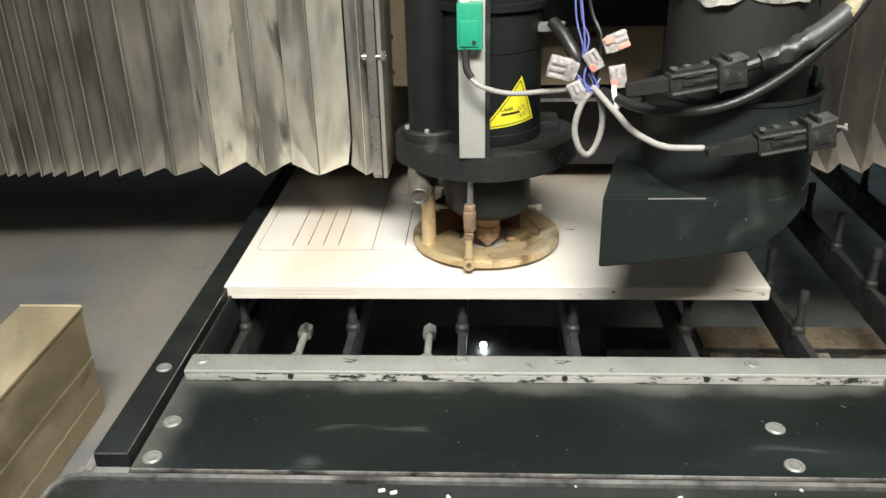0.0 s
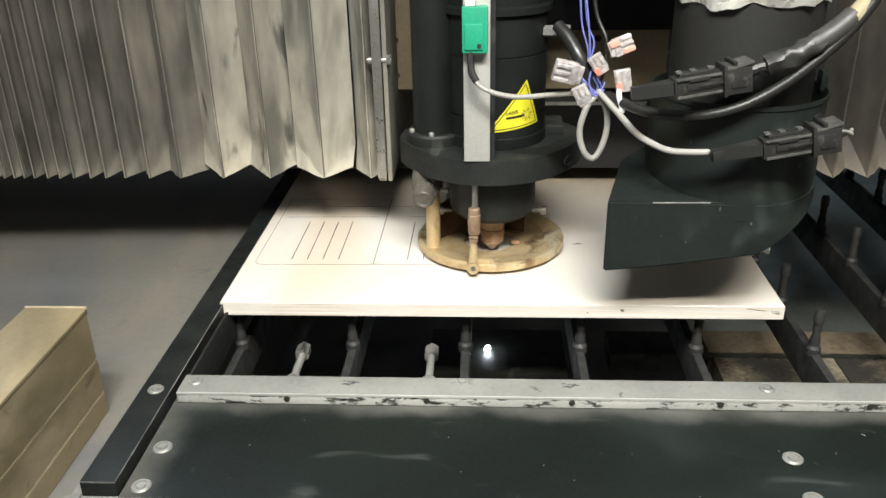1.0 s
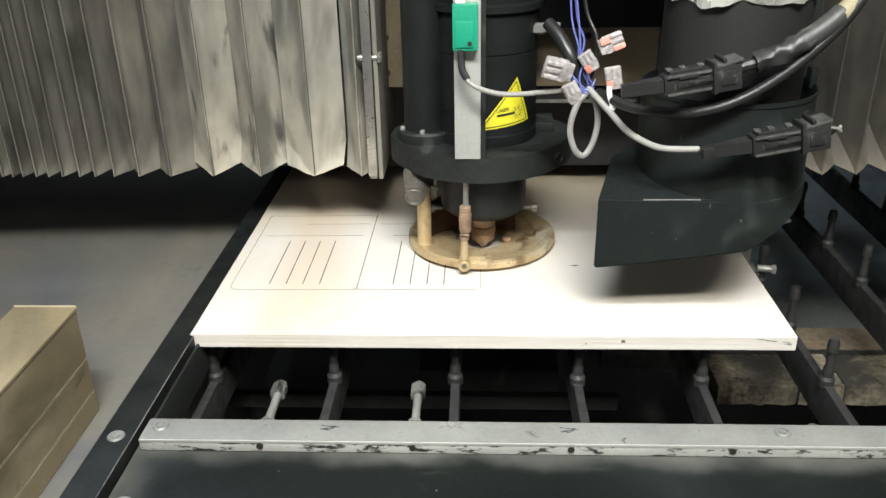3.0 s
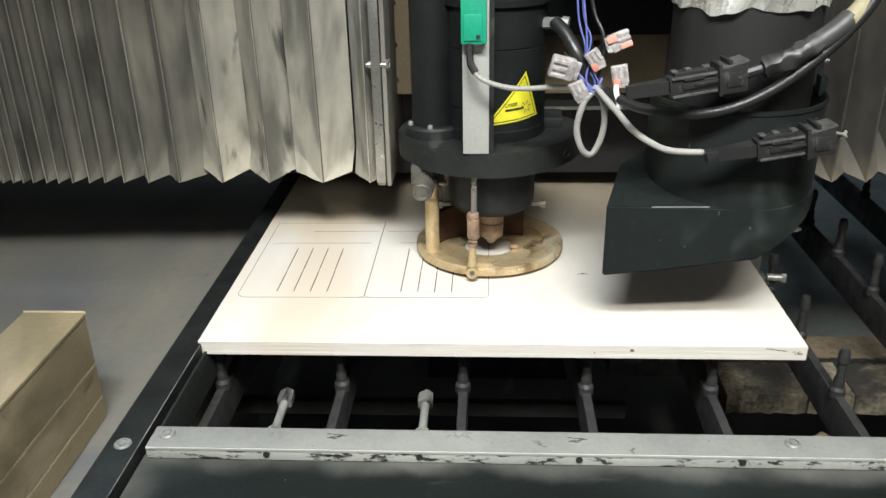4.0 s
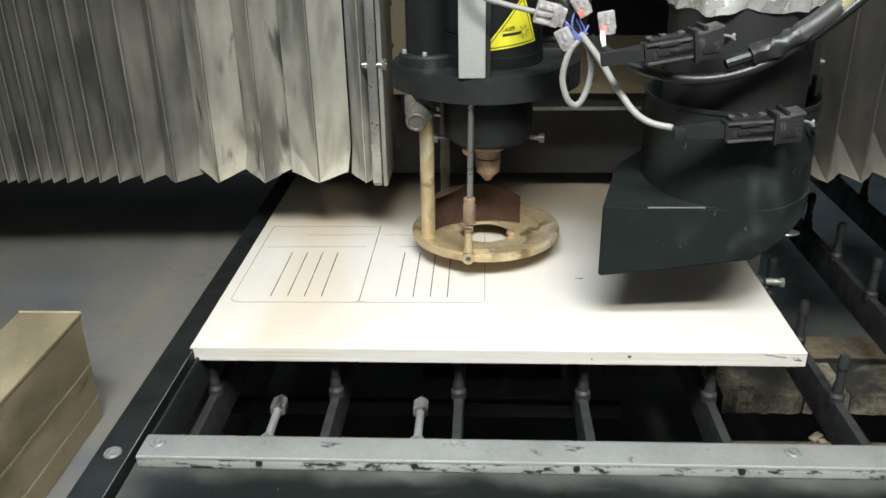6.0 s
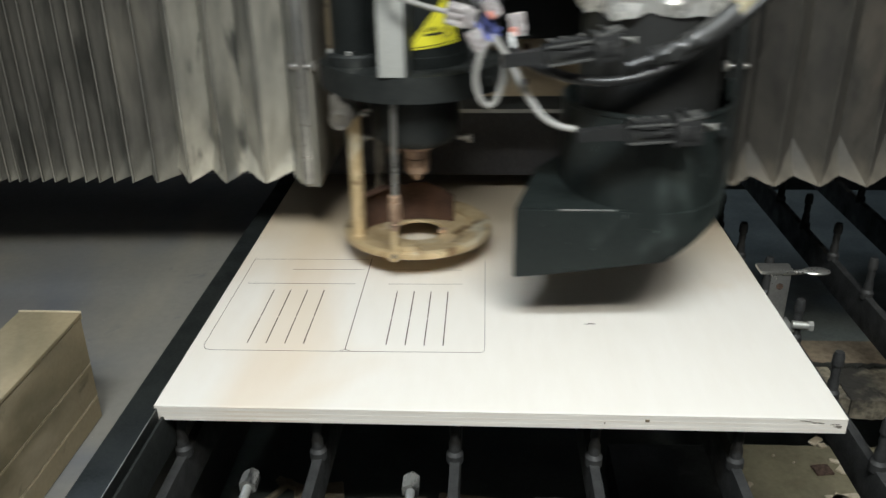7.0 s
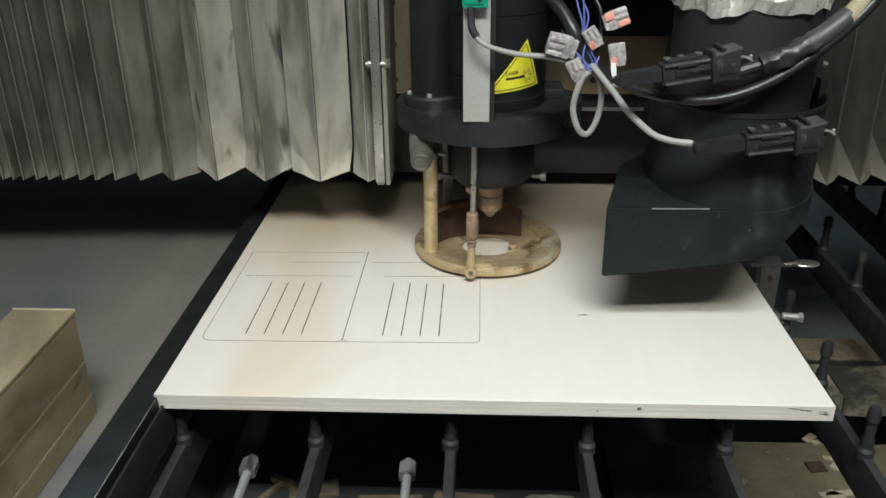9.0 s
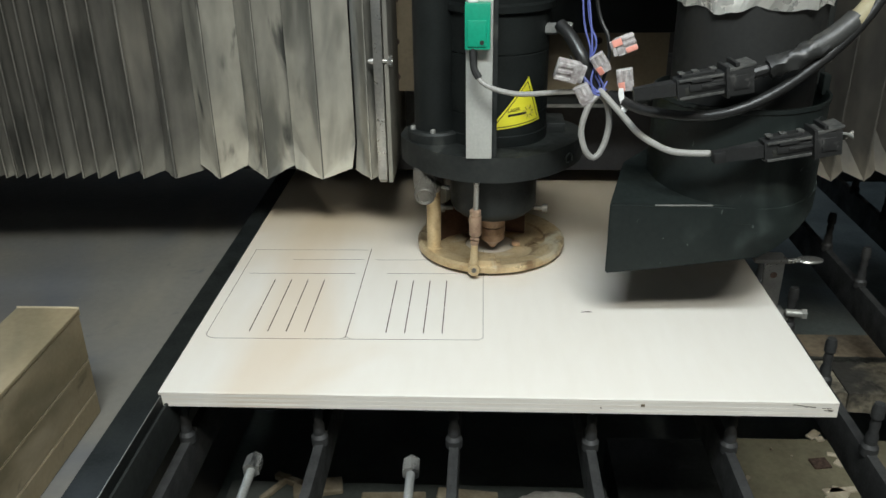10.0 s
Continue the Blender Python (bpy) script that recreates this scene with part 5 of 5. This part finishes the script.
def wire_bundle():
    base = (0.13, WY, 0.26)
    e = thing("wire_bundle", "tangle of blue wires with clear lever clips", "wire bundle", up(base))
    P = maker(e, base)
    blues = [[(0.108, 0.95, 0.42), (0.112, 0.94, 0.345), (0.121, 0.935, 0.310), (0.120, WY, 0.285), (0.128, WY, 0.262)],
             [(0.112, 0.95, 0.42), (0.118, 0.94, 0.345), (0.127, 0.935, 0.318), (0.118, WY, 0.292), (0.112, WY - 0.004, 0.286)],
             [(0.110, 0.95, 0.42), (0.121, 0.935, 0.330), (0.124, WY, 0.290), (0.133, WY - 0.004, 0.272), (0.128, WY, 0.262)],
             [(0.141, WY, 0.276), (0.134, WY - 0.008, 0.266), (0.128, WY - 0.006, 0.268), (0.118, WY - 0.006, 0.278), (0.110, WY, 0.286)],
             [(0.135, WY, 0.302), (0.130, WY - 0.008, 0.286), (0.136, WY - 0.006, 0.272), (0.130, WY, 0.262)],
             [(0.128, WY, 0.300), (0.122, WY - 0.008, 0.280), (0.127, WY - 0.008, 0.266), (0.140, WY - 0.004, 0.268)],
             [(0.112, WY, 0.284), (0.120, WY - 0.007, 0.270), (0.132, WY - 0.007, 0.262), (0.138, WY, 0.272)]]
    for w in blues:
        P("wire", tube(B(), w, 0.0011, 28, 7), M_BLUE, "thin blue wire")
    P("wire", tube(B(), [(0.118, 0.95, 0.42), (0.128, 0.94, 0.352), (0.139, WY, 0.325), (0.140, WY - 0.004, 0.300), (0.133, WY, 0.264)], 0.0021, 28, 8), M_BLACK_CABLE, "black wire")
    P("wire", tube(B(), [(0.098, WY, 0.305), (0.108, WY - 0.006, 0.288), (0.116, WY - 0.006, 0.272), (0.128, WY, 0.256)], 0.0012, 24, 7), M_BLACK_CABLE, "thin black wire")
    P("loop", tube(B(), [(0.131, WY - 0.004, 0.262), (0.121, WY - 0.008, 0.250), (0.114, WY - 0.010, 0.222), (0.120, WY - 0.012, 0.198), (0.131, WY - 0.012, 0.190),
                         (0.141, WY - 0.008, 0.204), (0.146, WY - 0.004, 0.228), (0.142, WY, 0.252), (0.132, WY + 0.004, 0.262)], 0.0036, 40, 10), M_GREY_CABLE, "grey cable loop")
    P("thick_lead", tube(B(), [(0.088, 0.96, 0.334), (0.100, 0.945, 0.322), (0.113, WY, 0.300), (0.124, WY + 0.004, 0.276), (0.130, WY + 0.004, 0.262)], 0.0075, 20, 12), M_BLACK_CABLE)

    def clip(x, z, a, lever, size=1.0):
        m = pose(x, WY - 0.008, z, 12, a, 8) @ Matrix.Scale(size, 4)
        bm = B()
        box(bm, -0.0105, 0.0085, -0.004, 0.004, -0.0085, 0.0085, 0.0018)
        box(bm, 0.0080, 0.0125, -0.0034, 0.0030, -0.0072, 0.0072, 0.0012)
        for k in (-1, 0, 1):
            box(bm, -0.0105, 0.002, -0.0052, -0.004, k * 0.0055 - 0.0016, k * 0.0055 + 0.0016, 0.0006, None, 1)
        bmesh.ops.transform(bm, matrix=m, verts=bm.verts)
        c = P("lever_clip", bm, M_CLEAR, "clear plastic lever clip")
        if lever:
            bm = B()
            if lever == 2:
                box(bm, -0.010, 0.001, -0.0058, -0.0042, 0.003, 0.0078, 0.0008)
            box(bm, 0.002, 0.011, -0.0062, -0.0042, -0.0075, -0.001, 0.0008)
            bmesh.ops.transform(bm, matrix=m, verts=bm.verts)
            P("lever", bm, M_RED, "orange-red lever", c)
    clip(0.0965, 0.290, 14, False, 1.45)
    clip(0.1555, 0.3185, 160, 2, 1.2)
    clip(0.1310, 0.299, 55, 1, 1.0)
    clip(0.1595, 0.281, 80, 1, 1.1)
    clip(0.1150, 0.264, 62, False, 1.05)
    bm = B()
    for k in range(7):      # flat bent tail with a thick head
        w = 0.0026 + 0.0004 * math.sin(k)
        x, z = 0.1530 + 0.0045 * (k / 6) ** 1.6, 0.2725 - 0.0033 * k
        box(bm, x - w, x + w, 0.9025, 0.9045, z - 0.0021, z + 0.0021, 0.0005, None, 1)
    box(bm, 0.1545, 0.1615, 0.9010, 0.9055, 0.2485, 0.2545, 0.0014, Matrix.Rotation(radians(25), 4, "Y"))
    P("cable_tie", bm, M_WHITE, "white nylon cable tie")
    return rides(e, up(base), lift=0.62, sway=-0.15)


wire_bundle()


def connector_body(P, flip=1):
    """A two-part plug along x, about 13 cm long, in its own coordinates round the origin."""
    def q(x0, x1, y0, y1, z0, z1, bev=0.0012):
        return box(B(), x0, x1, y0, y1, z0, z1, bev)
    bm = q(-0.030, 0.020, -0.009, 0.009, -0.011, 0.010)
    box(bm, -0.018, 0.016, -0.0108, -0.0088, -0.004, 0.004, 0.0008)
    box(bm, -0.006, 0.018, -0.012, -0.0105, -0.0015, 0.0015, 0.0005)
    body = P("housing", bm, M_CONN)
    P("latch", q(-0.024, 0.010, -0.006, 0.006, 0.0095, 0.0135), M_CONN, "", body)
    P("latch", q(-0.016, 0.004, -0.0125, -0.0107, 0.005, 0.0085, 0.0006), M_CONN, "", body)
    for z in (-0.0095, 0.0085):
        P("side_rib", q(-0.028, 0.017, -0.0112, -0.0092, z - 0.0013, z + 0.0013, 0.0004), M_CONN_EDGE, "dusty moulded rib", body)
    for x in (-0.026, -0.012, 0.006):
        P("tooth", q(x, x + 0.006, -0.0045, 0.0045, 0.0133, 0.0152, 0.0004), M_CONN_EDGE, "", body)
    P("window", q(-0.022, -0.010, -0.0094, -0.0089, -0.0065, 0.0005, 0.0001), M_INK, "dark latch window", body)
    socket = P("socket", q(0.0205, 0.030, -0.0098, 0.0098, -0.0118, 0.0118, 0.0004), M_CONN)
    P("socket_wall", q(0.0205, 0.047, -0.0128, -0.0100, -0.0145, 0.0117, 0.0008), M_CONN, "", socket)
    P("socket_wall", q(0.0205, 0.043, 0.0100, 0.0128, -0.0145, 0.0117, 0.0008), M_CONN, "", socket)
    P("socket_wall", box(B(), 0.0205, 0.049, -0.0128, 0.0128, 0.0120, 0.0150, 0.0008, Matrix.Rotation(radians(-7), 4, "Y")), M_CONN_EDGE, "", socket)
    P("socket_wall", q(0.0205, 0.045, -0.0098, 0.0098, -0.0150, -0.0120, 0.0008), M_CONN, "", socket)
    P("socket_rib", q(0.026, 0.041, -0.0140, -0.0130, -0.008, 0.006, 0.0004), M_CONN, "", socket)
    P("socket_rib", q(0.0185, 0.022, -0.0135, 0.0135, -0.016, 0.016, 0.0008), M_CONN, "", socket)
    P("socket_rib", q(0.028, 0.032, -0.0135, 0.0135, 0.0148, 0.019, 0.0008), M_CONN, "", socket)
    bm = B()
    prism(bm, [(-0.072, -0.003), (-0.031, -0.0085), (-0.031, 0.0085), (-0.072, 0.003)], -0.006, 0.007)
    P("strain_relief", bm, M_CONN, "tapered cable boot")
    for k in range(4):
        P("lead", tube(B(), [(0.044, -0.006 + 0.004 * k, 0.006 - 0.004 * k), (0.054, -0.005 + 0.003 * k, 0.004 - 0.003 * k), (0.062, -0.002, 0.002 * k - 0.002)], 0.0016, 8, 7), M_GREY_CABLE if k % 2 else M_DULL_STEEL)


def connectors():
    # the upper plug, between the bundle and the taped conduit
    b1 = (0.225, 0.838, 0.2975)
    e1 = thing("plug_connector", "black plug connector joined to the taped conduit", "connector", up(b1), "plug connectors")
    m = pose(0, 0, 0, 0, -8, 6)

    def P1(name, bm, material, label="", under=None, smooth=True):
        bmesh.ops.transform(bm, matrix=m, verts=bm.verts)
        return part(name, bm, material, under or e1, label, smooth)
    connector_body(P1)
    rides(e1, up(b1), lift=0.36, sway=-0.25)
    b2 = (0.318, 0.826, 0.2375)
    e2 = thing("plug_connector", "black plug connector on the grey signal cable", "connector", up(b2), "plug connectors")
    m2 = pose(0, 0, 0, 0, -9, 4)

    def P2(name, bm, material, label="", under=None, smooth=True):
        bmesh.ops.transform(bm, matrix=m2, verts=bm.verts)
        return part(name, bm, material, under or e2, label, smooth)
    connector_body(P2)
    P2("cable_clip", box(B(), -0.080, -0.068, -0.006, 0.006, -0.006, 0.006, 0.001), M_CONN, "small square cable clip")
    rides(e2, up(b2), lift=0.19, sway=-0.32, tilt=55)
    # conduit with taped end
    b3 = (0.30, 0.84, 0.315)
    e3 = thing("conduit", "tan conduit with its end wrapped in black tape", "conduit", up(b3))
    P3 = maker(e3, b3)
    P3("pipe", tube(B(), [(0.325, 0.839, 0.331), (0.362, 0.842, 0.357), (0.385, 0.85, 0.385), (0.400, 0.86, 0.43), (0.408, 0.87, 0.49)], 0.0095, 24, 16), M_HOSE)
    wrap = tube(B(), [(0.286, 0.838, 0.314), (0.300, 0.838, 0.3185), (0.314, 0.838, 0.325), (0.326, 0.839, 0.331), (0.338, 0.840, 0.339)], 0.0108, 20, 18)
    for v in wrap.verts:
        v.co += 0.0032 * noise.noise_vector(v.co * 95)
    P3("tape_wrap", wrap, M_TAPE, "shiny crumpled black tape wrap")
    P3("sleeve", tube(B(), [(0.330, 0.8393, 0.3335), (0.345, 0.8405, 0.3435), (0.358, 0.842, 0.354), (0.366, 0.8445, 0.361)], 0.0108, 16, 16), M_SLEEVE, "dark grey heat-shrink sleeve")
    P3("tape_tail", tube(B(), [(0.262, 0.836, 0.306), (0.274, 0.837, 0.310), (0.288, 0.838, 0.314)], 0.0062, 10, 10), M_BLACK_CABLE, "leads bound together")
    P3("lead", tube(B(), [(0.280, 0.838, 0.308), (0.288, 0.838, 0.313), (0.298, 0.838, 0.318)], 0.005, 10, 10), M_BLACK_CABLE)
    rides(e3, up(b3), lift=0.14, sway=-0.1)


connectors()


def laser_spark():
    base = (0.0, 1.10, -0.183)
    e = solo("laser_spark", bmesh_ball(0.0048), M_SPARK, "small white laser spark below the sheet", "spark", at=up(base))
    rows = [(0, pose(*up(base))), (2.1, pose(*up(base))), (2.25, pose(base[0], base[1], Z0 - 0.50)), (10, pose(base[0], base[1], Z0 - 0.50))]
    MOVERS.append((e, rows))


def bmesh_ball(r):
    bm = B()
    bmesh.ops.create_icosphere(bm, subdivisions=3, radius=r)
    return bm


laser_spark()


def motions():
    for ob, offset in ((table, up(TABLE)), (sheet, up((0.013, 0.0, -0.018))), (clamp, up((0.397, 0.325, -0.066)))):
        walk(ob, [(t, pose(offset[0], offset[1] + y, offset[2])) for t, y in TABLE_Y])
    for ob, rows in MOVERS:
        walk(ob, rows)


motions()
